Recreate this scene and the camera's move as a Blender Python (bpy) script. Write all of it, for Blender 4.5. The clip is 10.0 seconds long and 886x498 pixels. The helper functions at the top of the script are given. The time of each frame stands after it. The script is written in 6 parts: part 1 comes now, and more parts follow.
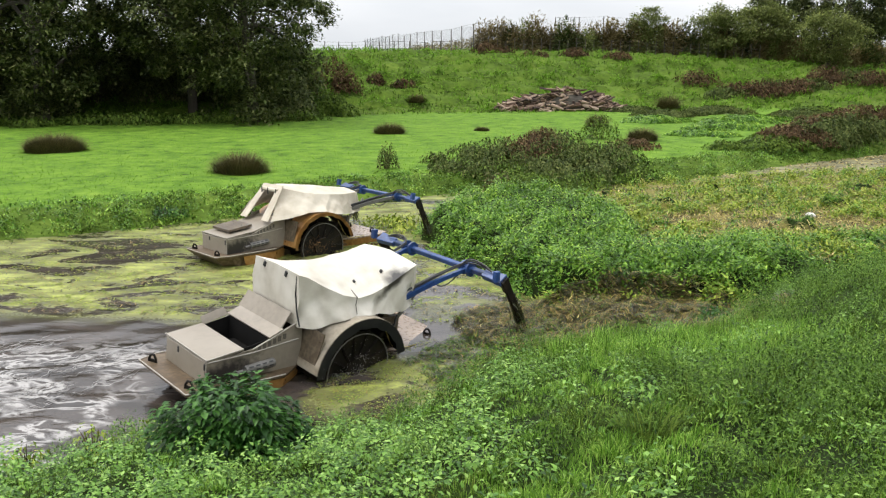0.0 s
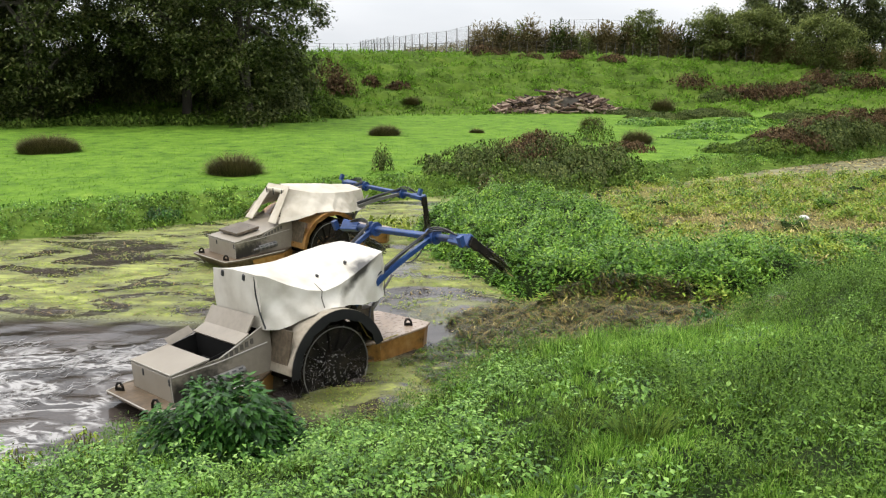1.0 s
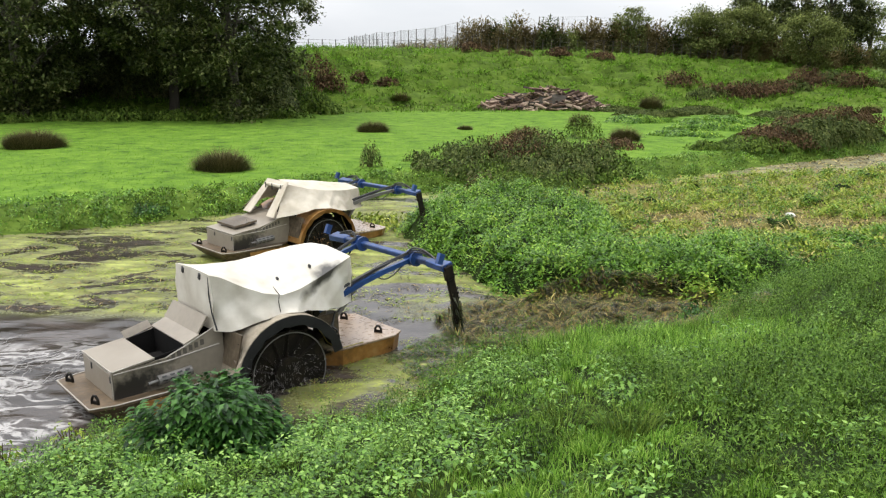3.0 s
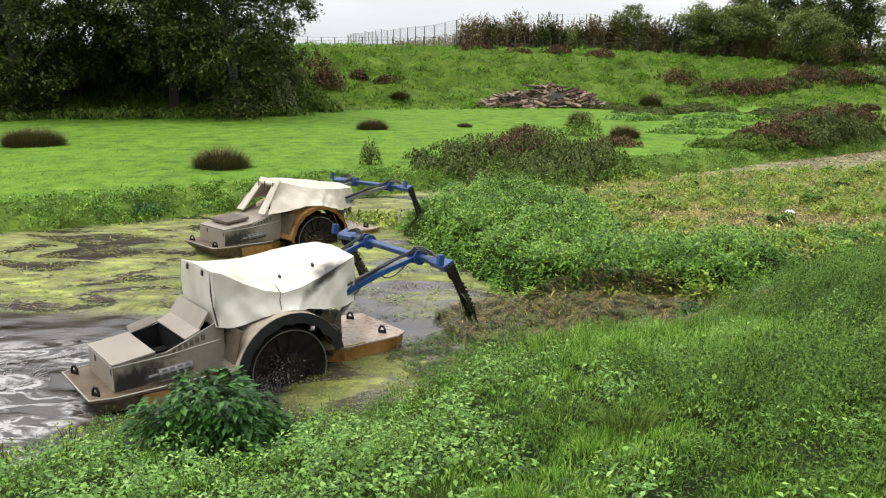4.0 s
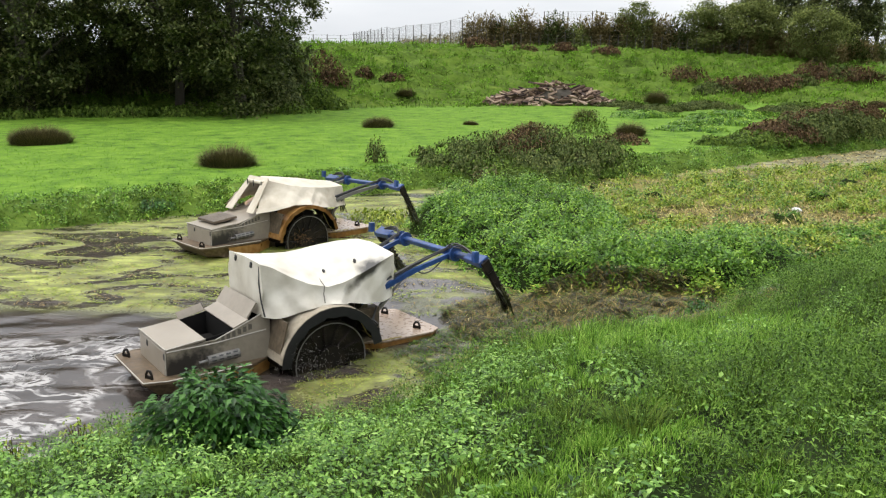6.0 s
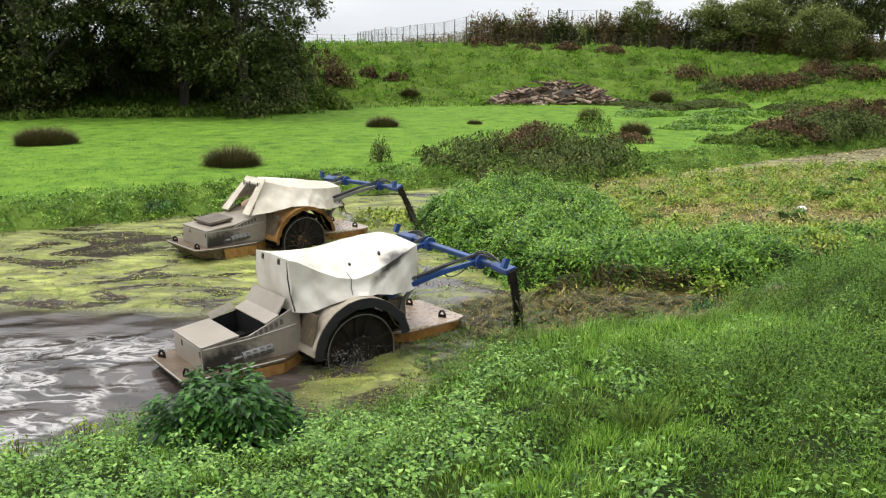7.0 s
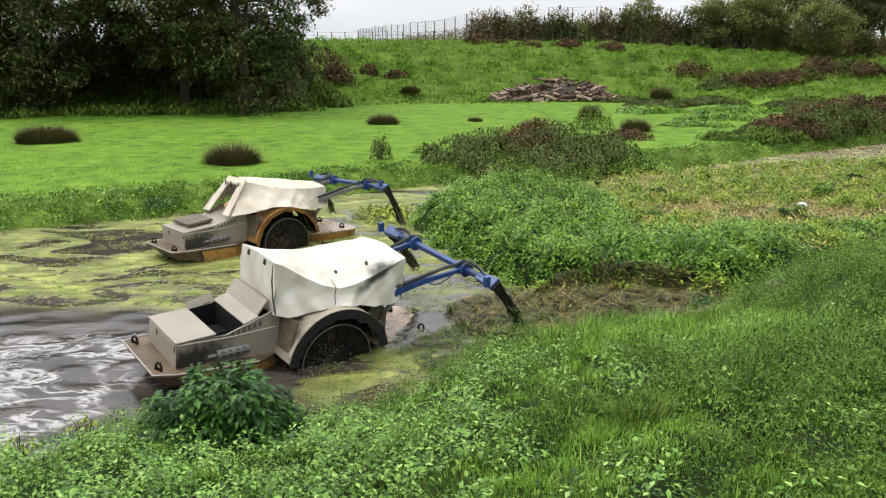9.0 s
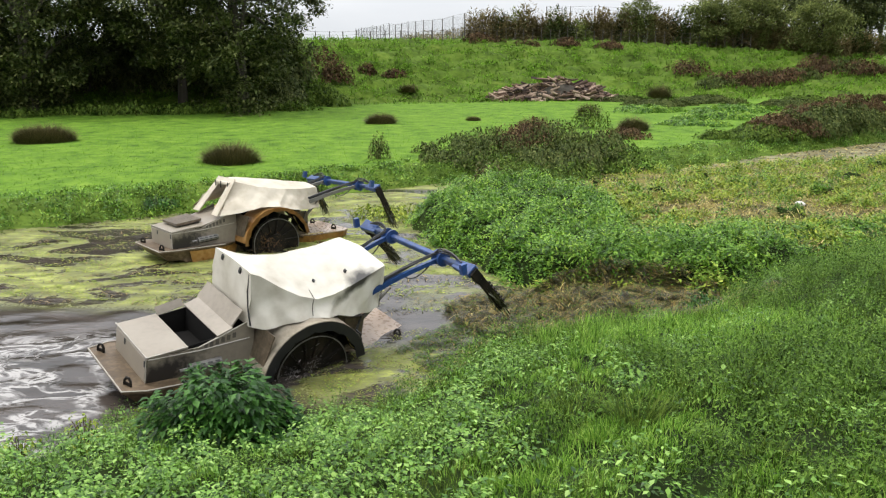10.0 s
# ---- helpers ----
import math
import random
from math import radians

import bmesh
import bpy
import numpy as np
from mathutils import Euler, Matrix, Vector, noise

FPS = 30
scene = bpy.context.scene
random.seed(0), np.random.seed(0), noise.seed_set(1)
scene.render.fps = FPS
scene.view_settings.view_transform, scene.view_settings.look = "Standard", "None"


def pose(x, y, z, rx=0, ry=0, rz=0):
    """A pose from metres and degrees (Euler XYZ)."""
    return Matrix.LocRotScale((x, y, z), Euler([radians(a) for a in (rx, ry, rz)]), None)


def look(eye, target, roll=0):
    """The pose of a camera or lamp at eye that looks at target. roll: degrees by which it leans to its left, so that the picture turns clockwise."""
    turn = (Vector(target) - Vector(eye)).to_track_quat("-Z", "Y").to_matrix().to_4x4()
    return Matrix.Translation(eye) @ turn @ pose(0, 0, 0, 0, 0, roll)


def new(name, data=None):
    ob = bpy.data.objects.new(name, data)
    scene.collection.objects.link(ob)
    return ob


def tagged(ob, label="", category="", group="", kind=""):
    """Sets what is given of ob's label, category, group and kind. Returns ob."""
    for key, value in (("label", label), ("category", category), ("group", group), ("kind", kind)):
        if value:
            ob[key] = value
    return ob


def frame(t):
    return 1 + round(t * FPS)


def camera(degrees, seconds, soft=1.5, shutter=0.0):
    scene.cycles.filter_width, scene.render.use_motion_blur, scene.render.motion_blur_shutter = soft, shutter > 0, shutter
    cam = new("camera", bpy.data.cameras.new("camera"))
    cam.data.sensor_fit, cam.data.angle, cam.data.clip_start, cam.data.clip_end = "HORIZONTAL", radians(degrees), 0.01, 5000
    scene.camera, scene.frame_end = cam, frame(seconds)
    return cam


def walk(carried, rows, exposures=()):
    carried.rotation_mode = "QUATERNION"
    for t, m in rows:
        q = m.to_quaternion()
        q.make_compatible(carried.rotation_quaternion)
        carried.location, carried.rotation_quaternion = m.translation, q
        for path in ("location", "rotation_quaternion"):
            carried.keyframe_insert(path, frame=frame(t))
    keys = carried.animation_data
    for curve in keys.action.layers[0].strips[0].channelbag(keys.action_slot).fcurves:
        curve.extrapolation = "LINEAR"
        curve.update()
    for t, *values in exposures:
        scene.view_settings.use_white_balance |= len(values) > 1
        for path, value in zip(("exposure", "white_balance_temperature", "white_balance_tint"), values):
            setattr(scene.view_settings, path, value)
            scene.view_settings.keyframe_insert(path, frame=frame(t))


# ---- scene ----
cam = camera(56, 10.0, soft=1.2, shutter=0.4)
walk(cam, [
    (0, pose(-0.000, -0.000, 4.500, 76.978, 0.000, -0.000)),
    (0.5, pose(0.010, 0.002, 4.497, 77.094, -0.016, -0.276)),
    (1, pose(0.010, 0.006, 4.496, 77.109, -0.179, -0.324)),
    (1.5, pose(0.006, 0.008, 4.493, 77.132, -0.335, -0.395)),
    (2, pose(0.010, 0.015, 4.493, 77.037, -0.489, -0.636)),
    (2.5, pose(0.019, 0.010, 4.492, 76.964, -0.535, -0.952)),
    (4, pose(0.013, 0.005, 4.491, 76.728, -0.414, -1.121)),
    (4.5, pose(0.008, -0.008, 4.494, 76.655, -0.376, -1.053)),
    (5, pose(0.006, -0.003, 4.494, 76.595, -0.377, -0.981)),
    (5.5, pose(0.004, -0.005, 4.494, 76.586, -0.385, -0.885)),
    (7, pose(0.004, -0.012, 4.491, 76.534, -0.124, -0.475)),
    (7.5, pose(0.009, -0.014, 4.485, 76.522, -0.060, -0.410)),
    (8, pose(0.010, -0.028, 4.490, 76.482, 0.008, -0.385)),
    (8.5, pose(0.020, -0.034, 4.485, 76.402, 0.021, -0.404)),
    (9, pose(0.020, -0.031, 4.488, 76.355, 0.004, -0.437)),
    (9.5, pose(0.018, -0.021, 4.482, 76.380, 0.043, -0.506)),
    (10, pose(0.013, -0.031, 4.486, 76.311, 0.042, -0.578)),
], exposures=[(0, 0.62), (10, 0.62)])

# ---------------------------------------------------------------- light: overcast autumn day
world = bpy.data.worlds.new("overcast_sky")
scene.world = world
world.use_nodes = True
wn, wl = world.node_tree.nodes, world.node_tree.links
wn.clear()
w_out = wn.new("ShaderNodeOutputWorld")
w_bg = wn.new("ShaderNodeBackground")
w_sky = wn.new("ShaderNodeTexSky")
w_sky.sky_type, w_sky.sun_disc = "NISHITA", False
w_sky.sun_elevation, w_sky.sun_rotation = radians(66), radians(-63)
w_sky.air_density, w_sky.dust_density = 1.0, 4.0
w_noise = wn.new("ShaderNodeTexNoise")
w_noise.inputs["Scale"].default_value, w_noise.inputs["Detail"].default_value = 2.2, 5
w_map = wn.new("ShaderNodeMapping")
w_map.inputs["Scale"].default_value = (1, 1, 4)
w_tex = wn.new("ShaderNodeTexCoord")
w_ramp = wn.new("ShaderNodeValToRGB")
w_ramp.color_ramp.elements[0].position, w_ramp.color_ramp.elements[0].color = 0.3, (6.6, 6.9, 7.3, 1)
w_ramp.color_ramp.elements[1].position, w_ramp.color_ramp.elements[1].color = 0.7, (8.9, 9.0, 9.2, 1)
w_mix = wn.new("ShaderNodeMix")
w_mix.data_type = "RGBA"
w_mix.inputs["Factor"].default_value = 0.9
wl.new(w_tex.outputs["Generated"], w_map.inputs["Vector"])
wl.new(w_map.outputs["Vector"], w_noise.inputs["Vector"])
wl.new(w_noise.outputs["Fac"], w_ramp.inputs["Fac"])
wl.new(w_sky.outputs["Color"], w_mix.inputs["A"])
wl.new(w_ramp.outputs["Color"], w_mix.inputs["B"])
w_sep = wn.new("ShaderNodeSeparateXYZ")
w_grad = wn.new("ShaderNodeMapRange")
for key, value in (("From Min", 0.0), ("From Max", 0.8), ("To Min", 0.68), ("To Max", 1.7)):
    w_grad.inputs[key].default_value = value
w_mul = wn.new("ShaderNodeVectorMath")
w_mul.operation = "SCALE"
wl.new(w_tex.outputs["Generated"], w_sep.inputs["Vector"])
wl.new(w_sep.outputs["Z"], w_grad.inputs["Value"])
wl.new(w_mix.outputs["Result"], w_mul.inputs[0])
wl.new(w_grad.outputs["Result"], w_mul.inputs["Scale"])
wl.new(w_mul.outputs["Vector"], w_bg.inputs["Color"])
w_bg.inputs["Strength"].default_value = 0.115
wl.new(w_bg.outputs["Background"], w_out.inputs["Surface"])
sun = new("sun", bpy.data.lights.new("sun", "SUN"))
sun.data.energy, sun.data.angle, sun.data.color = 1.5, radians(18), (1.0, 0.96, 0.9)
sun.matrix_world = look((0, 0, 60), (24, -12, 0))


# ---------------------------------------------------------------- materials
def material(name, colours, scale=3.0, fine=40.0, rough=0.6, bump=0.0, metal=0.0, island=0.0, detail=6, stretch=(1, 1, 1), spec=0.5, rough_var=0.1, trans=0.0, coord="Object", fine_mix=0.35, by_object=False, stain=None):
    """Colour ramp over noise at two scales, optional variation from piece to piece, bump from the fine noise."""
    m = bpy.data.materials.new(name)
    m.use_nodes = True
    n, l = m.node_tree.nodes, m.node_tree.links
    bsdf = n["Principled BSDF"]
    tex = n.new("ShaderNodeTexCoord")
    mp = n.new("ShaderNodeMapping")
    mp.inputs["Scale"].default_value = stretch
    l.new(tex.outputs[coord], mp.inputs["Vector"])
    a, b = n.new("ShaderNodeTexNoise"), n.new("ShaderNodeTexNoise")
    for tx, s in ((a, scale), (b, fine)):
        tx.inputs["Scale"].default_value, tx.inputs["Detail"].default_value = s, detail
        l.new(mp.outputs["Vector"], tx.inputs["Vector"])
    mix = n.new("ShaderNodeMix")
    mix.inputs["Factor"].default_value = fine_mix
    l.new(a.outputs["Fac"], mix.inputs["A"])
    l.new(b.outputs["Fac"], mix.inputs["B"])
    value = mix.outputs["Result"]
    if island:
        geo = n.new("ShaderNodeNewGeometry")
        mi = n.new("ShaderNodeMix")
        mi.inputs["Factor"].default_value = island
        l.new(value, mi.inputs["A"])
        info = n.new("ShaderNodeObjectInfo")
        l.new(info.outputs["Random"] if by_object else geo.outputs["Random Per Island"], mi.inputs["B"])
        value = mi.outputs["Result"]
    ramp = n.new("ShaderNodeValToRGB")
    els = ramp.color_ramp.elements
    lo, hi = (0.3, 0.7) if not island else (0.27, 0.73)
    for i, c in enumerate(colours):
        p = lo + (hi - lo) * i / max(1, len(colours) - 1)
        el = els[i] if i < 2 else els.new(p)
        el.position, el.color = p, (*c, 1)
    l.new(value, ramp.inputs["Fac"])
    colour = ramp.outputs["Color"]
    if stain:
        # a rubbed dark smear of its own shape: centre, half-sizes, colour
        sm = n.new("ShaderNodeMapping")
        sm.vector_type = "TEXTURE"
        sm.inputs["Location"].default_value, sm.inputs["Scale"].default_value = stain[0], stain[1]
        sm.inputs["Rotation"].default_value = (0, radians(-28), 0)
        l.new(tex.outputs["Object"], sm.inputs["Vector"])
        ln = n.new("ShaderNodeVectorMath")
        ln.operation = "LENGTH"
        l.new(sm.outputs["Vector"], ln.inputs[0])
        ad = n.new("ShaderNodeMath")
        ad.operation = "ADD"
        l.new(ln.outputs["Value"], ad.inputs[0])
        l.new(b.outputs["Fac"], ad.inputs[1])
        sr = n.new("ShaderNodeMapRange")
        sr.inputs["From Min"].default_value, sr.inputs["From Max"].default_value = 1.45, 0.85
        l.new(ad.outputs["Value"], sr.inputs["Value"])
        sx = n.new("ShaderNodeMix")
        sx.data_type = "RGBA"
        sx.inputs["B"].default_value = (*stain[2], 1)
        l.new(sr.outputs["Result"], sx.inputs["Factor"])
        l.new(colour, sx.inputs["A"])
        colour = sx.outputs["Result"]
    l.new(colour, bsdf.inputs["Base Color"])
    rr = n.new("ShaderNodeMapRange")
    rr.inputs["To Min"].default_value, rr.inputs["To Max"].default_value = max(0.02, rough - rough_var), min(1, rough + rough_var)
    l.new(b.outputs["Fac"], rr.inputs["Value"])
    l.new(rr.outputs["Result"], bsdf.inputs["Roughness"])
    bsdf.inputs["Metallic"].default_value = metal
    bsdf.inputs["Specular IOR Level"].default_value = spec
    if trans:
        bsdf.inputs["Transmission Weight"].default_value = 0
        tr = n.new("ShaderNodeBsdfTranslucent")
        l.new(ramp.outputs["Color"], tr.inputs["Color"])
        ms = n.new("ShaderNodeMixShader")
        ms.inputs["Fac"].default_value = trans
        l.new(bsdf.outputs["BSDF"], ms.inputs[1])
        l.new(tr.outputs["BSDF"], ms.inputs[2])
        l.new(ms.outputs["Shader"], n["Material Output"].inputs["Surface"])
    if bump:
        bp = n.new("ShaderNodeBump")
        bp.inputs["Strength"].default_value, bp.inputs["Distance"].default_value = bump, 0.02
        l.new(mix.outputs["Result"], bp.inputs["Height"])
        l.new(bp.outputs["Normal"], bsdf.inputs["Normal"])
    return m


M = {}
M["soil"] = material("meadow_turf", [(0.021, 0.046, 0.006), (0.067, 0.135, 0.013), (0.104, 0.190, 0.018), (0.155, 0.235, 0.034)], 1.3, 6, 0.95, 1.0, spec=0.1, fine_mix=0.4, detail=8)
M["slope"] = material("rough_slope_turf", [(0.016, 0.028, 0.005), (0.053, 0.090, 0.011), (0.083, 0.135, 0.016), (0.149, 0.19, 0.034)], 0.5, 3.5, 0.95, 1.0, spec=0.1, fine_mix=0.5, detail=9, stretch=(0.6, 1.6, 1))
# dark thatch, kept near black to paint in the shade between plants
M["thatch_shade"] = material("dark_thatch_and_gap_shade", [(0.006, 0.009, 0.002), (0.013, 0.023, 0.004), (0.028, 0.05, 0.007)], 0.8, 9, 0.95, 0.8, spec=0.1)
M["mat"] = material("weed_mat", [(0.030, 0.030, 0.008), (0.085, 0.085, 0.018), (0.17, 0.155, 0.034), (0.27, 0.235, 0.07)], 1.1, 9, 0.7, 1.0, spec=0.2, fine_mix=0.5)
M["grass"] = material("grass_blades", [(0.031, 0.075, 0.010), (0.088, 0.195, 0.019), (0.171, 0.325, 0.036), (0.342, 0.490, 0.100)], 1.6, 6, 0.5, island=0.4, trans=0.25, spec=0.12, fine_mix=0.25)
M["grass_dark"] = material("rank_grass_blades", [(0.025, 0.044, 0.009), (0.069, 0.118, 0.017), (0.149, 0.21, 0.034)], 0.7, 6, 0.6, island=0.4, trans=0.22, spec=0.07)
M["meadow"] = material("meadow_blades", [(0.040, 0.095, 0.010), (0.102, 0.210, 0.019), (0.155, 0.290, 0.028), (0.217, 0.360, 0.050)], 1.3, 6, 0.7, island=0.18, trans=0.35, spec=0.05)
M["sedge"] = material("dull_green_sedge", [(0.032, 0.060, 0.011), (0.071, 0.125, 0.018), (0.127, 0.19, 0.03)], 0.6, 4, 0.7, island=0.3, trans=0.25, spec=0.05)
M["leaf"] = material("herb_leaves", [(0.016, 0.048, 0.007), (0.067, 0.16, 0.017), (0.144, 0.285, 0.038), (0.310, 0.47, 0.115)], 2.2, 8, 0.4, island=0.38, trans=0.22, spec=0.25, fine_mix=0.25)
M["cress"] = material("cress_leaves", [(0.015, 0.041, 0.006), (0.063, 0.155, 0.015), (0.145, 0.287, 0.029), (0.354, 0.517, 0.072)], 1.1, 5, 0.4, island=0.34, trans=0.22, spec=0.2, fine_mix=0.25)
M["nettle"] = material("nettle_leaves", [(0.010, 0.036, 0.006), (0.026, 0.085, 0.011), (0.060, 0.155, 0.024)], 3, 12, 0.42, island=0.5, trans=0.18, spec=0.2)
M["straw"] = material("yellowing_stems", [(0.11, 0.075, 0.024), (0.32, 0.25, 0.075), (0.56, 0.47, 0.20)], 0.8, 8, 0.7, island=0.55, trans=0.15, spec=0.2)
M["yweed"] = material("yellow_green_weed", [(0.07, 0.115, 0.012), (0.19, 0.265, 0.026), (0.40, 0.44, 0.075)], 0.9, 6, 0.55, island=0.4, trans=0.22, spec=0.2, fine_mix=0.3)
M["rake"] = material("raked_brown_weed", [(0.010, 0.009, 0.003), (0.033, 0.027, 0.007), (0.083, 0.066, 0.014), (0.235, 0.170, 0.047)], 1.2, 10, 0.55, island=0.7, spec=0.25)
M["feather"] = material("feathery_weed_leaves", [(0.010, 0.023, 0.006), (0.043, 0.089, 0.013), (0.101, 0.188, 0.025), (0.225, 0.353, 0.066)], 2.0, 6, 0.55, island=0.3, trans=0.22, spec=0.1, fine_mix=0.25)
M["cut"] = material("cut_weed", [(0.018, 0.018, 0.005), (0.055, 0.052, 0.011), (0.115, 0.10, 0.02), (0.24, 0.17, 0.05)], 1.2, 10, 0.5, island=0.7, spec=0.3)
M["wetweed"] = material("wet_dark_weed", [(0.012, 0.016, 0.006), (0.03, 0.035, 0.012), (0.06, 0.06, 0.02)], 3, 20, 0.35, island=0.5, spec=0.5)
M["rush"] = material("rush_stems", [(0.040, 0.036, 0.014), (0.090, 0.082, 0.030), (0.17, 0.14, 0.06)], 1.5, 10, 0.7, island=0.45, spec=0.15)
M["scrub"] = material("olive_scrub_leaves", [(0.022, 0.034, 0.009), (0.060, 0.086, 0.019), (0.14, 0.16, 0.045)], 0.6, 5, 0.7, island=0.4, spec=0.12, trans=0.2)
M["russet"] = material("russet_seed_heads", [(0.030, 0.019, 0.010), (0.080, 0.050, 0.024), (0.155, 0.10, 0.05)], 0.6, 5, 0.8, island=0.5, spec=0.1, trans=0.2)
M["hedge"] = material("brown_olive_hedge_leaves", [(0.084, 0.070, 0.030), (0.180, 0.146, 0.062), (0.288, 0.234, 0.108)], 0.5, 4, 0.8, island=0.4, spec=0.08, trans=0.3)
M["tree"] = material("tree_leaves", [(0.015, 0.022, 0.008), (0.045, 0.063, 0.017), (0.10, 0.125, 0.036), (0.21, 0.22, 0.08)], 0.4, 2.5, 0.55, island=0.35, trans=0.22, spec=0.12, fine_mix=0.3)
M["tree_far"] = material("far_tree_leaves", [(0.069, 0.085, 0.025), (0.144, 0.177, 0.048), (0.250, 0.281, 0.085)], 0.3, 3, 0.7, island=0.45, trans=0.3, spec=0.12)
M["bark"] = material("bark", [(0.03, 0.025, 0.018), (0.07, 0.06, 0.045)], 3, 22, 0.9, 0.8, stretch=(1, 1, 0.25))
M["log"] = material("split_logs", [(0.028, 0.015, 0.010), (0.090, 0.052, 0.034), (0.18, 0.115, 0.078), (0.34, 0.25, 0.185)], 1.5, 14, 0.85, 0.5, island=0.6, by_object=True)
M["post"] = material("weathered_posts", [(0.045, 0.038, 0.03), (0.11, 0.095, 0.075)], 2, 14, 0.9, 0.4)
M["netting"] = material("grey_netting", [(0.16, 0.165, 0.17), (0.26, 0.27, 0.28)], 2, 10, 0.7)
M["paint"] = material("beige_paint", [(0.15, 0.125, 0.093), (0.225, 0.193, 0.150), (0.265, 0.232, 0.185)], 1.1, 14, 0.36, 0.06, spec=0.5, rough_var=0.15, fine_mix=0.3)
M["paint_dirty"] = material("muddy_beige_paint", [(0.028, 0.020, 0.012), (0.085, 0.063, 0.04), (0.19, 0.155, 0.11)], 2.2, 17, 0.38, 0.25, spec=0.5, rough_var=0.25, fine_mix=0.5)
M["ochre"] = material("algae_stained_hull", [(0.075, 0.036, 0.012), (0.24, 0.115, 0.026), (0.33, 0.20, 0.075)], 1.7, 11, 0.35, 0.15, spec=0.5, rough_var=0.2, fine_mix=0.5)
M["deck"] = material("mud_caked_deck_and_hull_shade", [(0.028, 0.019, 0.011), (0.085, 0.058, 0.033), (0.17, 0.125, 0.08)], 2.4, 15, 0.5, 0.4, spec=0.3, rough_var=0.2, fine_mix=0.5)
M["canvas"] = material("white_tarpaulin", [(0.36, 0.32, 0.25), (0.53, 0.495, 0.42), (0.65, 0.62, 0.555)], 1.3, 5, 0.40, 0.4, spec=0.45, trans=0.02, stain=((3.25, -0.72, 1.45), (0.55, 0.5, 0.13), (0.05, 0.046, 0.042)))
M["canvas_b"] = material("cream_tarpaulin", [(0.33, 0.28, 0.205), (0.47, 0.42, 0.33), (0.57, 0.525, 0.43)], 1.6, 6, 0.5, 0.45, spec=0.35, trans=0.04)
M["blue"] = material("scuffed_blue_paint", [(0.008, 0.018, 0.045), (0.014, 0.042, 0.14), (0.03, 0.085, 0.26)], 2.5, 18, 0.38, 0.08, spec=0.5, rough_var=0.15)
M["dark"] = material("wet_black_steel", [(0.004, 0.0035, 0.003), (0.010, 0.008, 0.006), (0.03, 0.022, 0.014)], 4, 25, 0.5, 0.3, spec=0.15)
M["rubber"] = material("black_rubber", [(0.012, 0.012, 0.013), (0.03, 0.03, 0.03)], 4, 25, 0.55)
M["steel"] = material("grey_steel", [(0.10, 0.095, 0.085), (0.20, 0.19, 0.175)], 5, 25, 0.5, 0.1, metal=0.3)
# near-black colour paints the shade inside the open engine bay
M["cavity"] = material("engine_bay_shade", [(0.004, 0.004, 0.004), (0.012, 0.011, 0.010)], 3, 18, 0.9, spec=0.1)
M["mark"] = material("faded_grey_lettering", [(0.06, 0.052, 0.042), (0.10, 0.088, 0.07)], 9, 40, 0.7)
M["foam"] = material("white_foam", [(0.13, 0.12, 0.11), (0.42, 0.405, 0.39)], 9, 60, 0.6, 0.5)
M["spray"] = material("muddy_spray", [(0.16, 0.15, 0.14), (0.40, 0.38, 0.36)], 6, 30, 0.15, spec=0.6)
M["mud"] = material("muddy_drops", [(0.16, 0.09, 0.04), (0.32, 0.19, 0.09)], 6, 30, 0.2, spec=0.5)
M["panel"] = material("sooty_beige_panel", [(0.13, 0.108, 0.08), (0.20, 0.172, 0.132), (0.245, 0.213, 0.168)], 1.1, 14, 0.38, 0.06, spec=0.5, rough_var=0.15, fine_mix=0.35, stain=((0.50, -0.5, 0.44), (0.85, 2.5, 0.30), (0.018, 0.015, 0.013)))
M["pale_edge"] = material("pale_rails_and_edge_highlights", [(0.26, 0.23, 0.19), (0.42, 0.39, 0.34)], 5, 30, 0.45)
M["bow"] = material("wet_pinkish_deck", [(0.12, 0.075, 0.042), (0.27, 0.20, 0.145), (0.36, 0.29, 0.23)], 1.6, 12, 0.3, 0.12, spec=0.5, rough_var=0.2, fine_mix=0.4)
M["fender"] = material("pale_splashed_fender", [(0.13, 0.10, 0.07), (0.28, 0.24, 0.18), (0.37, 0.33, 0.265)], 2.0, 12, 0.45, 0.12, spec=0.45, fine_mix=0.45)
M["stone"] = material("pale_stone", [(0.45, 0.43, 0.4), (0.65, 0.63, 0.6)], 5, 30, 0.8, 0.4)


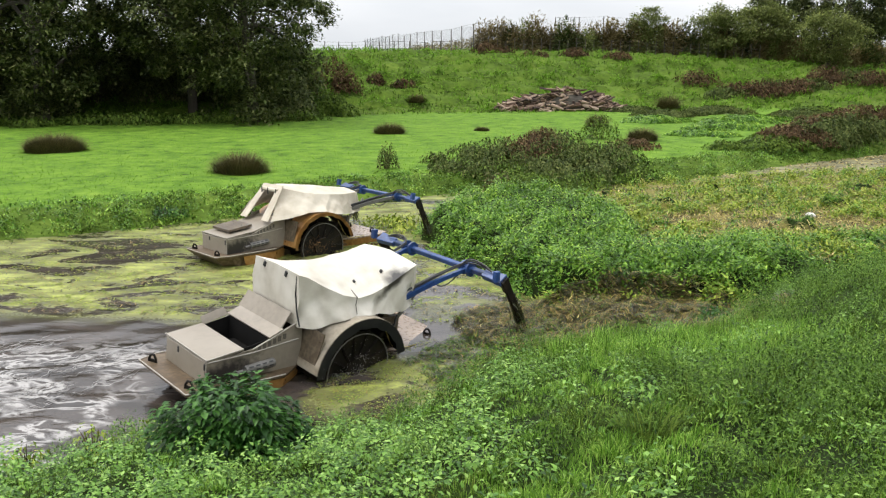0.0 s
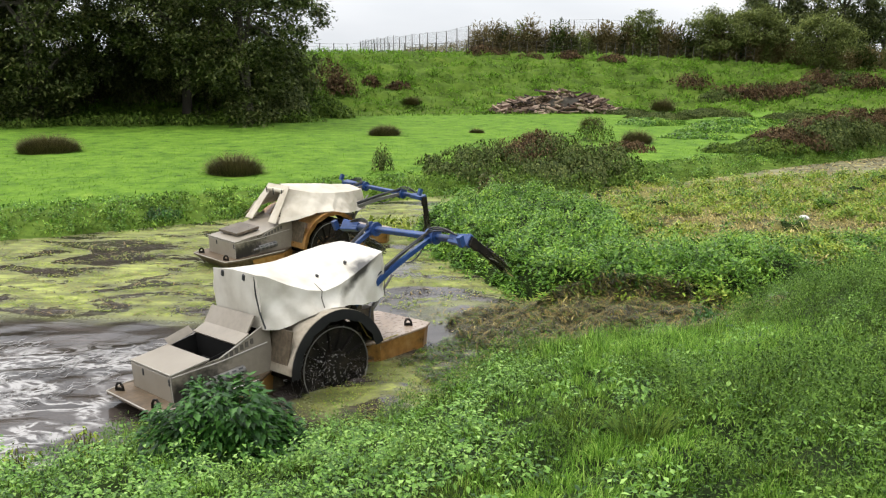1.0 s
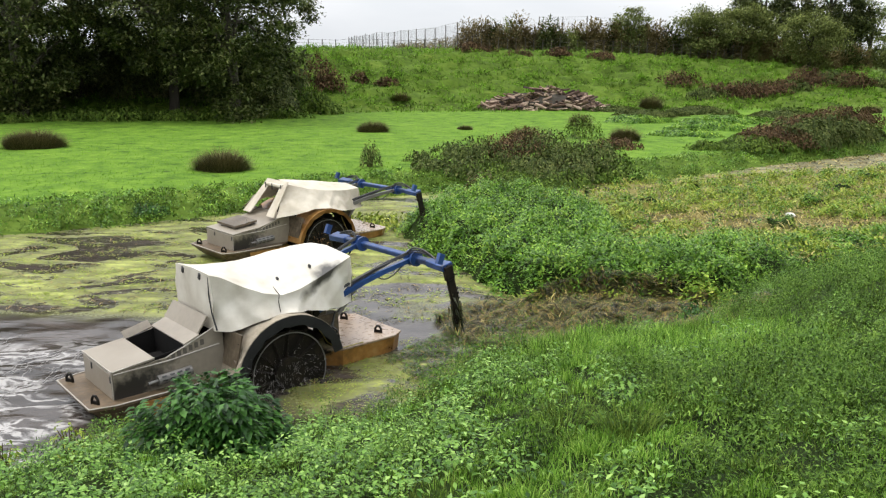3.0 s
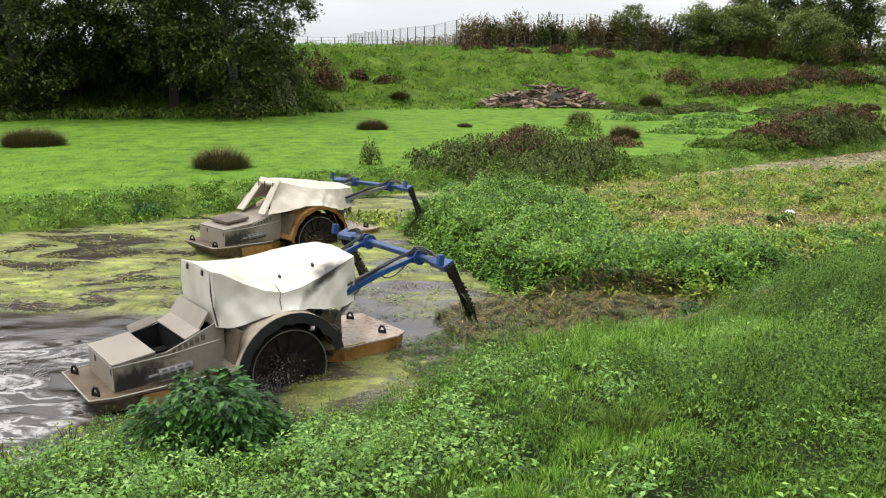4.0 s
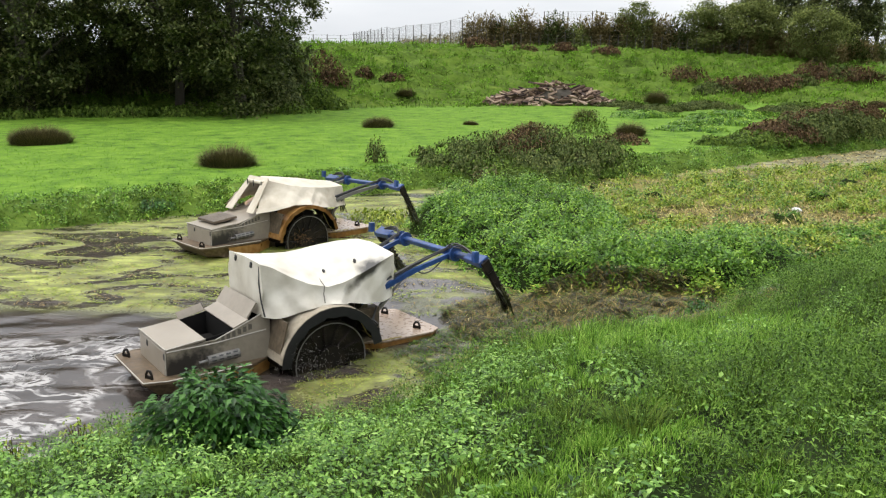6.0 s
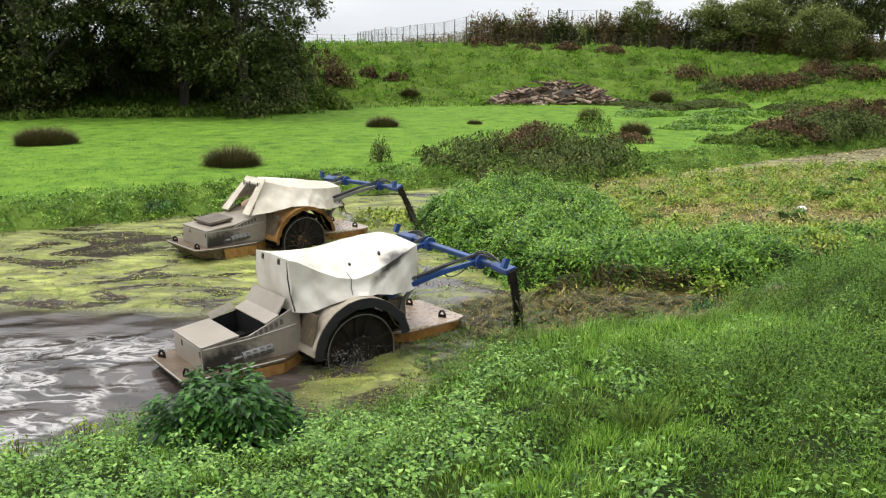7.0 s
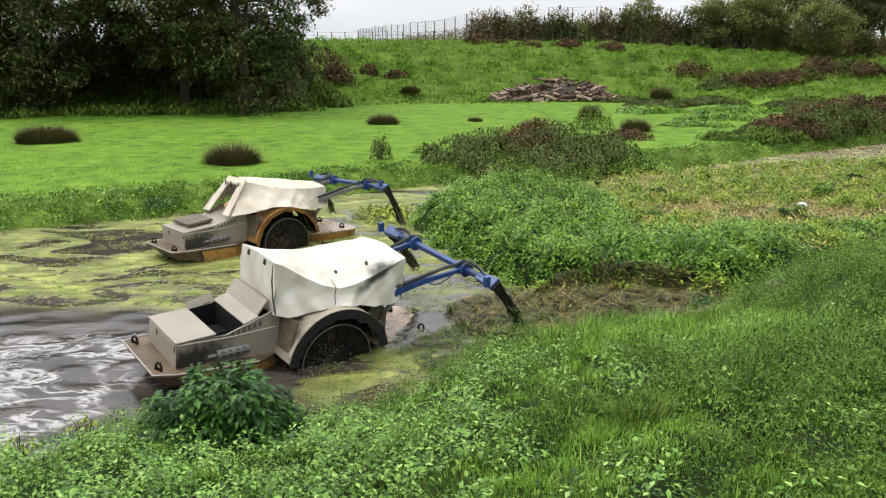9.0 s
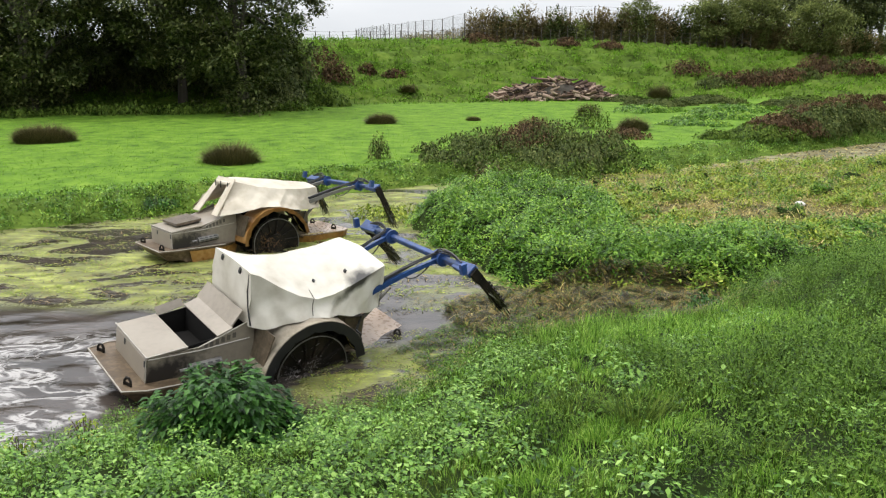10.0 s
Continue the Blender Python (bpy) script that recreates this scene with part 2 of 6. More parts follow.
def water_material():
    """Murky stream water: dark gloss, drifting duckweed and streaks of foam in the wash."""
    m = bpy.data.materials.new("stream_water")
    m.use_nodes = True
    n, l = m.node_tree.nodes, m.node_tree.links
    bsdf = n["Principled BSDF"]
    tex = n.new("ShaderNodeTexCoord")
    sep = n.new("ShaderNodeSeparateXYZ")
    l.new(tex.outputs["Object"], sep.inputs["Vector"])

    def node(kind, **values):
        q = n.new(kind)
        for k, v in values.items():
            q.inputs[k].default_value = v
        return q

    def noise_of(scale, detail, stretch, turn=0.0, warp=0.0):
        mp = n.new("ShaderNodeMapping")
        mp.inputs["Scale"].default_value = stretch
        mp.inputs["Rotation"].default_value = (0, 0, turn)
        l.new(tex.outputs["Object"], mp.inputs["Vector"])
        q = node("ShaderNodeTexNoise", Scale=scale, Detail=detail, Distortion=warp)
        l.new(mp.outputs["Vector"], q.inputs["Vector"])
        return q.outputs["Fac"]

    def mathn(op, a, b=None):
        q = n.new("ShaderNodeMath")
        q.operation = op
        for i, v in enumerate((a, b)):
            if v is None:
                continue
            if isinstance(v, (int, float)):
                q.inputs[i].default_value = v
            else:
                l.new(v, q.inputs[i])
        return q.outputs["Value"]

    def ranged(v, a, b, c=0.0, d=1.0):
        q = n.new("ShaderNodeMapRange")
        q.interpolation_type = "SMOOTHSTEP"
        for k, x in (("From Min", a), ("From Max", b), ("To Min", c), ("To Max", d)):
            q.inputs[k].default_value = x
        l.new(v, q.inputs["Value"])
        return q.outputs["Result"]

    x, y = sep.outputs["X"], sep.outputs["Y"]
    # the boat's channel of stirred water lies on the near side upstream; weed drifts beyond it
    edge = mathn("ADD", y, mathn("MULTIPLY", x, 0.10))
    weed = mathn("ADD", noise_of(0.6, 7, (0.7, 1.3, 1), 0.4, 1.3), mathn("MULTIPLY", noise_of(7, 8, (0.8, 1.3, 1)), 0.22))
    lx, ly = mathn("MULTIPLY", x, 0.5), mathn("MULTIPLY", mathn("SUBTRACT", y, 10.7), 0.62)
    lee = ranged(mathn("ADD", mathn("MULTIPLY", lx, lx), mathn("MULTIPLY", ly, ly)), 1.3, 0.2)
    calm = mathn("MAXIMUM", mathn("MAXIMUM", ranged(edge, 12.6, 13.8), lee), ranged(x, -1.4, 0.4))
    dx, dy = mathn("SUBTRACT", x, 0.1), mathn("SUBTRACT", y, 13.2)
    bow = ranged(mathn("ADD", mathn("MULTIPLY", dx, dx), mathn("MULTIPLY", dy, dy)), 4.5, 1.2)
    upstream = mathn("MULTIPLY", ranged(x, 6.0, 11.0), ranged(y, 24.0, 27.0))
    hx, hy = mathn("MULTIPLY", mathn("SUBTRACT", x, 17.6), 0.5), mathn("SUBTRACT", y, 31.0)
    pool = ranged(mathn("ADD", mathn("MULTIPLY", hx, hx), mathn("MULTIPLY", hy, hy)), 1.3, 0.9)
    weed = mathn("ADD", weed, mathn("ADD", mathn("MULTIPLY", lee, -0.01), mathn("MULTIPLY", mathn("SUBTRACT", upstream, mathn("MULTIPLY", pool, 1.6)), 0.22)))
    weed = mathn("MULTIPLY", ranged(weed, 0.51, 0.61), mathn("SUBTRACT", calm, mathn("MULTIPLY", bow, 0.6)))
    speck = mathn("MULTIPLY", ranged(noise_of(24, 3, (1, 1, 1)), 0.42, 0.6), 0.35)
    weed = mathn("MULTIPLY", weed, mathn("ADD", speck, 0.68))
    tone = n.new("ShaderNodeValToRGB")
    els = tone.color_ramp.elements
    els[0].position, els[0].color = 0.3, (0.07, 0.078, 0.022, 1)
    els[1].position, els[1].color = 0.55, (0.20, 0.22, 0.055, 1)
    e3 = els.new(0.72)
    e3.color = (0.36, 0.40, 0.095, 1)
    l.new(noise_of(2.6, 8, (0.6, 1.4, 1), 0.4), tone.inputs["Fac"])
    foam_zone = mathn("MULTIPLY", ranged(x, -3.4, -4.6), ranged(y, 12.9, 11.6))
    foam = mathn("MULTIPLY", ranged(mathn("ABSOLUTE", mathn("SUBTRACT", noise_of(1.7, 6, (0.7, 1.3, 1), 0.3, 2.2), 0.5)), 0.10, 0.0), ranged(noise_of(0.9, 4, (0.8, 1.3, 1), 0.2, 1.0), 0.44, 0.58))
    foam = mathn("MULTIPLY", foam, foam_zone)
    murk = n.new("ShaderNodeValToRGB")
    murk.color_ramp.elements[0].position, murk.color_ramp.elements[0].color = 0.3, (0.020, 0.016, 0.013, 1)
    murk.color_ramp.elements[1].position, murk.color_ramp.elements[1].color = 0.75, (0.075, 0.061, 0.053, 1)
    l.new(noise_of(1.3, 6, (0.5, 1.6, 1), 0.35, 0.6), murk.inputs["Fac"])

    def mixc(f, a, b):
        q = n.new("ShaderNodeMix")
        q.data_type = "RGBA"
        l.new(f, q.inputs["Factor"])
        l.new(a, q.inputs["A"])
        if isinstance(b, tuple):
            q.inputs["B"].default_value = b
        else:
            l.new(b, q.inputs["B"])
        return q.outputs["Result"]

    pale = n.new("ShaderNodeValToRGB")
    pale.color_ramp.elements[0].position, pale.color_ramp.elements[0].color = 0.38, (0.085, 0.080, 0.032, 1)
    pale.color_ramp.elements[1].position, pale.color_ramp.elements[1].color = 0.60, (0.25, 0.235, 0.115, 1)
    l.new(noise_of(1.6, 9, (0.45, 1.7, 1), 0.5, 0.6), pale.inputs["Fac"])
    scum = mixc(upstream, tone.outputs["Color"], pale.outputs["Color"])
    col = mixc(weed, murk.outputs["Color"], scum)
    foam = mathn("MULTIPLY", foam, 0.5)
    col = mixc(foam, col, (0.62, 0.6, 0.58, 1))
    l.new(col, bsdf.inputs["Base Color"])
    cover = mathn("MAXIMUM", weed, foam)
    l.new(ranged(cover, 0.0, 1.0, 0.10, 0.75), bsdf.inputs["Roughness"])
    bsdf.inputs["IOR"].default_value = 1.33
    bp = n.new("ShaderNodeBump")
    bp.inputs["Strength"].default_value, bp.inputs["Distance"].default_value = 0.3, 0.02
    h = mathn("ADD", mathn("MULTIPLY", noise_of(4.2, 8, (0.6, 1.6, 1), 0.35, 0.8), 1.0), mathn("MULTIPLY", cover, 0.25))
    l.new(h, bp.inputs["Height"])
    l.new(bp.outputs["Normal"], bsdf.inputs["Normal"])
    return m


M["water"] = water_material()


# ---------------------------------------------------------------- mesh helpers
def part(name, bm, mat, parent=None, label="", at=None, smooth=False):
    """Links a bmesh as one mesh object, under a thing or a part if one is given."""
    me = bpy.data.meshes.new(name)
    bmesh.ops.recalc_face_normals(bm, faces=bm.faces)
    bm.to_mesh(me)
    bm.free()
    if smooth:
        me.shade_smooth()
        me.set_sharp_from_angle(angle=radians(24))
    me.materials.append(M[mat])
    ob = new(name, me)
    if parent:
        ob.parent = parent
    if at is not None:
        ob.matrix_basis = at
    if label:
        tagged(ob, label)
    return ob


def thing(name, label, category, group="", kind=""):
    return tagged(new(name), label, category, group, kind)


def box(bm, c, s, turn=(0, 0, 0), bevel=0.008):
    """A bevelled box with centre c and size s, turned by degrees."""
    r = bmesh.ops.create_cube(bm, size=1, matrix=pose(*c, *turn) @ Matrix.Diagonal((*s, 1)))
    if bevel:
        es = list({e for v in r["verts"] for e in v.link_edges})
        bmesh.ops.bevel(bm, geom=es, offset=min(bevel, min(s) * 0.45), segments=1, affect="EDGES")
    return bm


def prism(bm, poly, z0, z1, shrink=0.0, bevel=0.0):
    """An upright prism over the plan poly; shrink draws its lower face in towards the middle."""
    cx, cy = sum(p[0] for p in poly) / len(poly), sum(p[1] for p in poly) / len(poly)
    lo = [bm.verts.new((cx + (x - cx) * (1 - shrink), cy + (y - cy) * (1 - shrink), z0)) for x, y in poly]
    hi = [bm.verts.new((x, y, z1)) for x, y in poly]
    fs = [bm.faces.new(lo), bm.faces.new(hi)]
    for i in range(len(poly)):
        j = (i + 1) % len(poly)
        fs.append(bm.faces.new((lo[i], lo[j], hi[j], hi[i])))
    if bevel:
        es = list({e for f in fs for e in f.edges})
        bmesh.ops.bevel(bm, geom=es, offset=bevel, segments=1, affect="EDGES")
    return bm


def slab(bm, quad, depth):
    """A plate: four corners, thickened along its normal."""
    a, b, c, d = [Vector(q) for q in quad]
    nrm = (b - a).cross(d - a).normalized() * depth
    top = [bm.verts.new(q) for q in (a, b, c, d)]
    low = [bm.verts.new(q - nrm) for q in (a, b, c, d)]
    bm.faces.new(top), bm.faces.new(low)
    for i in range(4):
        j = (i + 1) % 4
        bm.faces.new((top[i], top[j], low[j], low[i]))
    return bm


def tube(bm, pts, r0, r1=None, sides=8, caps=True):
    """A round bar along pts, tapering from r0 to r1."""
    pts = [Vector(p) for p in pts]
    r1 = r0 if r1 is None else r1
    rings = []
    for i, p in enumerate(pts):
        d = (pts[min(i + 1, len(pts) - 1)] - pts[max(i - 1, 0)]).normalized()
        u = d.orthogonal().normalized() if i == 0 else (u - d * u.dot(d)).normalized()
        w = d.cross(u)
        r = r0 + (r1 - r0) * i / (len(pts) - 1)
        rings.append([bm.verts.new(p + r * (u * math.cos(k * math.tau / sides) + w * math.sin(k * math.tau / sides))) for k in range(sides)])
    for a, b in zip(rings, rings[1:]):
        for k in range(sides):
            bm.faces.new((a[k], a[(k + 1) % sides], b[(k + 1) % sides], b[k]))
    if caps:
        bm.faces.new(rings[0]), bm.faces.new(rings[-1])
    return bm


def bend(a, b, c, n=8):
    """Points of a curve from a to c, pulled towards b."""
    a, b, c = Vector(a), Vector(b), Vector(c)
    return [(1 - t) ** 2 * a + 2 * t * (1 - t) * b + t * t * c for t in [i / n for i in range(n + 1)]]


def scatter(name, verts, faces, pos, yaw, pitch, scale, mat, label, category, kind="stuff", parent=None):
    """One mesh of many small copies of a template (verts, quad or triangle faces), each placed, turned and sized."""
    tv = np.array(verts, float)
    n, k = len(pos), len(tv)
    p = np.tile(tv[None], (n, 1, 1))
    s = np.asarray(scale, float).reshape(n, -1)
    p = p * (s[:, None, :] if s.shape[1] == 3 else s[:, :1, None])
    cp, sp, cy, sy = np.cos(pitch)[:, None], np.sin(pitch)[:, None], np.cos(yaw)[:, None], np.sin(yaw)[:, None]
    x, y, z = p[..., 0], p[..., 1], p[..., 2]
    x, z = x * cp + z * sp, -x * sp + z * cp
    x, y = x * cy - y * sy, x * sy + y * cy
    out = np.stack([x, y, z], -1) + np.asarray(pos)[:, None, :]
    fl = len(faces[0])
    f = (np.array(faces)[None] + (np.arange(n) * k)[:, None, None]).reshape(-1, fl)
    me = bpy.data.meshes.new(name)
    me.vertices.add(n * k)
    me.vertices.foreach_set("co", out.astype(np.float32).ravel())
    me.loops.add(f.size)
    me.loops.foreach_set("vertex_index", f.astype(np.int32).ravel())
    me.polygons.add(len(f))
    me.polygons.foreach_set("loop_start", np.arange(0, f.size, fl, dtype=np.int32))
    me.update(calc_edges=True)
    me.materials.append(M[mat])
    ob = new(name, me)
    if parent:
        ob.parent = parent
    if category:
        tagged(ob, label, category, kind=kind)
    elif label:
        tagged(ob, label)
    return ob


# templates: blade (upright, bent towards +x), leaf (lies along +x), frond, strand
BLADE_V = [(-0.0, -0.5, 0), (0.0, 0.5, 0), (0.10, -0.38, 0.55), (0.10, 0.38, 0.55), (0.38, 0, 1.0)]
BLADE_F = [(0, 1, 3), (0, 3, 2), (2, 3, 4)]
LEAF_V = [(0, 0, 0), (0.45, -0.28, 0.08), (1, 0, -0.08), (0.45, 0.28, 0.08), (0.5, 0, 0.0)]
LEAF_F = [(0, 1, 4), (1, 2, 4), (2, 3, 4), (3, 0, 4)]
TRI_V = [(0, -0.22, 0), (1, 0, 0.05), (0.35, 0.34, -0.05), (0.1, 0.2, 0.1)]
TRI_F = [(0, 1, 2, 3)]
STRAND_V = [(0, -0.5, 0), (0, 0.5, 0), (0.33, -0.5, 0.12), (0.33, 0.5, 0.12), (0.66, -0.5, 0.1), (0.66, 0.5, 0.1), (1, -0.4, -0.04), (1, 0.4, -0.04)]
STRAND_F = [(0, 1, 3, 2), (2, 3, 5, 4), (4, 5, 7, 6)]
rng = np.random.default_rng(7)


def rand(a, b, n):
    return rng.uniform(a, b, n)


def lumps(x, y, s, seed=0.0):
    """Smooth, cheap unevenness between about -1 and 1 at a wavelength of s metres."""
    u, v = x / s * 6.283, y / s * 6.283
    return (np.sin(u + seed) * np.cos(v * 0.83 + seed * 2.1) + 0.6 * np.sin(u * 1.73 - v * 1.31 + seed * 3.3) + 0.4 * np.cos(u * 2.9 + v * 2.3 + seed)) / 2


# ---------------------------------------------------------------- ground
FAR_BANK = ((-60, 8), (-25, 14.5), (-10.7, 19.5), (-6.8, 21.7), (-3.1, 24.4), (1.6, 27.5), (4.1, 27.7), (9.2, 30), (14.2, 33.9), (20.1, 37.8), (60, 62), (120, 100))
NEAR_BANK = ((-60, -40), (-8, 4.6), (-4.7, 8.1), (-3.7, 9.0), (-1.8, 9.4), (-0.7, 9.6), (0.4, 11), (1, 11.9), (1.9, 12.5), (4.4, 13.2), (6.2, 15.4), (9.5, 17.4), (20, 26), (60, 55), (120, 92))


def y_far(x):
    return np.interp(x, *zip(*FAR_BANK))


def y_near(x):
    return np.interp(x, *zip(*NEAR_BANK))


def step(a, b, v):
    t = np.clip((v - a) / (b - a), 0, 1)
    return t * t * (3 - 2 * t)


def ground_z(x, y):
    """Height of the land: stream bed, near bank up to the viewer, flat meadow, embankment and field behind it."""
    x, y = np.asarray(x, float), np.asarray(y, float)
    dn = (y_near(x) - y) * 0.86 + 0.12 * lumps(x, y, 1.7, 1.0)
    df = (y - y_far(x)) * 0.86 + 0.15 * lumps(x, y, 2.3, 2.0)
    bed = -0.7 + 0 * x
    near = np.where(dn > 0, 3.1 * (1 - np.exp(-np.maximum(dn, 0) / 6.4)) + 0.15 * lumps(x, y, 1.3, 4) * step(0, 1.2, dn), dn * 0.7)
    base = 60 + 0.17 * x + 2.0 * np.sin(x * 0.11)
    crest = 4.9 - 0.9 * step(14, 36, x) - 1.1 * step(30, 48, x) - 1.0 * step(-20, -45, x)
    rise = step(0, 17, y - base) * 0.85 + 0.15 * np.clip((y - base) / 17, 0, 1)
    meadow = 0.10 + 0.45 * step(0, 2.4, df) + 0.04 * lumps(x, y, 5, 3) * step(1, 4, df)
    far = np.where(df > 0, meadow + (crest - 0.6) * rise + 0.42 * lumps(x, y * 1.8, 4.6, 5) * step(0, 3, y - base) * step(22, 14, y - base) + 0.2 * lumps(x * 0.6, y * 1.9, 3.1, 8) * step(0, 2, y - base) * step(20, 14, y - base), df * 0.7)
    return np.maximum(np.maximum(near, far), bed)


def sheet(name, xs, ys, zf, mat, label, category, kind="structure", keep=None):
    gx, gy = np.meshgrid(xs, ys)
    v = np.stack([gx, gy, zf(gx, gy)], -1).reshape(-1, 3)
    w, h = len(xs), len(ys)
    i = (np.arange(h - 1)[:, None] * w + np.arange(w - 1)[None]).ravel()
    f = np.stack([i, i + 1, i + w + 1, i + w], 1)
    if keep is not None:
        c = v[f].mean(1)
        f = f[keep(c[:, 0], c[:, 1])]
    me = bpy.data.meshes.new(name)
    me.from_pydata(v.tolist(), [], f.tolist())
    me.shade_smooth()
    me.materials.append(M[mat])
    return tagged(new(name, me), label, category, kind=kind)


def graded(a, b, near_step, far_step, lo, hi):
    """Grid lines from a to b, close together between lo and hi."""
    inner = list(np.arange(lo, hi, near_step))
    left = list(np.linspace(a, lo, max(2, int((lo - a) / far_step)), endpoint=False))
    right = list(np.linspace(hi, b, max(2, int((b - hi) / far_step))))
    return np.array(left + inner + right)


ground = sheet("ground", np.concatenate([graded(-600, 600, 0.5, 12, -34, 46)]), np.concatenate([graded(-80, 900, 0.45, 14, 0, 90)]), ground_z, "soil",
               "rough green bank, flat meadow and grassy embankment", "ground")
# bank ground: dark thatch colour that also carries the shade under the plants
ground.data.materials.append(M["thatch_shade"])
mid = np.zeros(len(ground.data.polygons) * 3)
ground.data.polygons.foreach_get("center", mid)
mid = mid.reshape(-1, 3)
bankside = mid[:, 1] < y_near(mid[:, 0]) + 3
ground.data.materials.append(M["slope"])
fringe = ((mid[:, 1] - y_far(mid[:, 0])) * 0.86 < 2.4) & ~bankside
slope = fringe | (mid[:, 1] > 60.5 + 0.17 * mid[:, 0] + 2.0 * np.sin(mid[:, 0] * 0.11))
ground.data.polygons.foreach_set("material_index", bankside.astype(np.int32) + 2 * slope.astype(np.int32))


def water_z(x, y):
    wash = step(-2.2, -4.0, x) * step(14.2, 12.6, y)
    around = np.exp(-((x + 1.4) ** 2 + (y - 11.3) ** 2) / 2.5)
    amp = 0.12 + wash + around
    out = np.zeros(x.shape)
    for i in np.ndindex(x.shape):
        u, v = x[i] * 0.94 + y[i] * 0.34, y[i] * 0.94 - x[i] * 0.34
        out[i] = 0.024 * noise.noise((u * 0.9, v * 2.1, 0)) + 0.020 * noise.noise((u * 2.3, v * 4.5, 3)) if amp[i] > 0.13 else 0.02 * noise.noise((u * 0.8, v * 1.5, 0))
    return WATER + out * amp


WATER = 0.12
water = sheet("water", graded(-60, 60, 0.14, 3, -13, 3), graded(-30, 70, 0.14, 3, 6, 24), water_z, "water",
              "murky brown stream with duckweed and foam streaks", "water")


def land_points(n, x0, x1, y0, y1, test):
    x, y = rand(x0, x1, n), rand(y0, y1, n)
    k = test(x, y)
    x, y = x[k], y[k]
    return x, y


def strew(name, mat, label, category, template, x, y, z, length, width, tilt=(0.0, 0.5), parent=None):
    """Blades or leaves on given places, turned at random."""
    n = len(x)
    v, f = template
    if v is BLADE_V:
        s = np.stack([rand(*length, n), rand(*width, n), np.ones(n)], 1)
        hgt = s[:, 0].copy()
        s = np.stack([hgt, s[:, 1], hgt], 1)
    elif v is STRAND_V:
        ln = rand(*length, n)
        s = np.stack([ln, rand(*width, n), ln], 1)
    else:
        ln = rand(*length, n)
        s = np.stack([ln, ln * rand(*width, n), ln], 1)
    return scatter(name, v, f, np.stack([x, y, z], 1), rand(0, math.tau, n), rand(*tilt, n), s, mat, label, category, parent=parent)


BLADE, LEAF, TRI, STRAND = (BLADE_V, BLADE_F), (LEAF_V, LEAF_F), (TRI_V, TRI_F), (STRAND_V, STRAND_F)


def hummocks(name, mat, label, category, cx, cy, r, h, per, leaf, base, width=(0.7, 1.1), template=TRI, loose=0.5):
    """Leafy domes of radius r and height h: leaves in a shell, drooping outwards over the sides."""
    n = len(cx) * per
    rr, hh = np.repeat(r, per), np.repeat(h, per)
    a, q = rand(0, math.tau, n), np.sqrt(rand(0, 1, n))
    edge = 1 + 0.25 * np.sin(3 * a + np.repeat(cx, per) * 9) + 0.15 * np.sin(5 * a + np.repeat(cy, per) * 7)
    px, py = np.repeat(cx, per) + rr * edge * q * np.cos(a), np.repeat(cy, per) + rr * edge * q * np.sin(a)
    z = base(px, py) + hh * np.sqrt(1.02 - q * q) * (1 - 0.5 * rng.random(n) ** 3) + hh * 0.12 * rng.normal(0, 1, n)
    ln = rand(*leaf, n)
    return scatter(name, *template, np.stack([px, py, z], 1), a + rng.normal(0, 0.8, n), 0.75 * q ** 2 - 0.1 + rng.normal(0, loose, n),
                   np.stack([ln, ln * rand(*width, n), ln], 1), mat, label, category)


def dist_near(x, y):
    return (y_near(x) - y) * 0.86


def dist_far(x, y):
    return (y - y_far(x)) * 0.86


# ---------------------------------------------------------------- weed bed floating in the stream
BED_EDGE = ((12.6, 1.6), (14.6, 1.5), (16.7, 0.6), (18.5, -0.2), (20.8, -0.8), (22.5, -0.4), (24, 0.8), (25.6, 2.4), (26.5, 6.0))


def bed_in(x, y):
    """How far a place lies inside the weed bed, in metres."""
    west = x - np.interp(y, *zip(*BED_EDGE)) + 0.25 * lumps(x, y, 1.6, 6)
    north = (y_far(x) - np.interp(x, (3, 5.5, 10, 13, 20), (1.8, -0.5, -0.5, 1.2, 4.5)) - y) * 0.86 + 0.3 * lumps(x, y, 2.6, 7)
    south = (y - y_near(x) + 0.6) * 0.86
    return np.minimum(np.minimum(west, north), south)


def cut_zone(x, y):
    """The heap of raked-out weed, at the bed's near corner."""
    u = ((x - 2.95) / 2.35) ** 2 + ((y - 13.0) / 1.35) ** 2
    return 1 - u + 0.2 * lumps(x, y, 1.1, 9)


def lush(x, y):
    """Where the bed is tall green cress (1) and where low yellowing mat (0)."""
    a = step(0.15, -0.25, ((x - 1.9) / 2.8) ** 2 + ((y - 20.5) / 4.4) ** 2 - 1)
    b = step(0.3, -0.2, ((x - 4.0) / 3.4) ** 2 + ((y - 16.0) / 1.6) ** 2 - 1)
    c = step(0.62, 0.8, lumps(x, y, 4.6, 11)) * 0.6 * step(15.0, 16.5, y)
    d = step(0.3, -0.2, ((x - 8.6) / 2.8) ** 2 + ((y - 18.2) / 0.9) ** 2 - 1) * 0.5
    e = step(1.5, 0.7, y - y_near(x) + 0.3 * lumps(x, y, 1.5, 4)) * step(4.2, 5.0, x)
    return np.maximum(np.maximum(np.maximum(a, b), np.maximum(c, d)), 0.5 * e) * step(0.1, -0.3, cut_zone(x, y))


def withered(x, y):
    """The straw-coloured stretch in the middle of the bed."""
    return step(0.4, -0.4, ((x - 9.0) / 3.2) ** 2 + ((y - 21.6) / 1.5) ** 2 - 1)


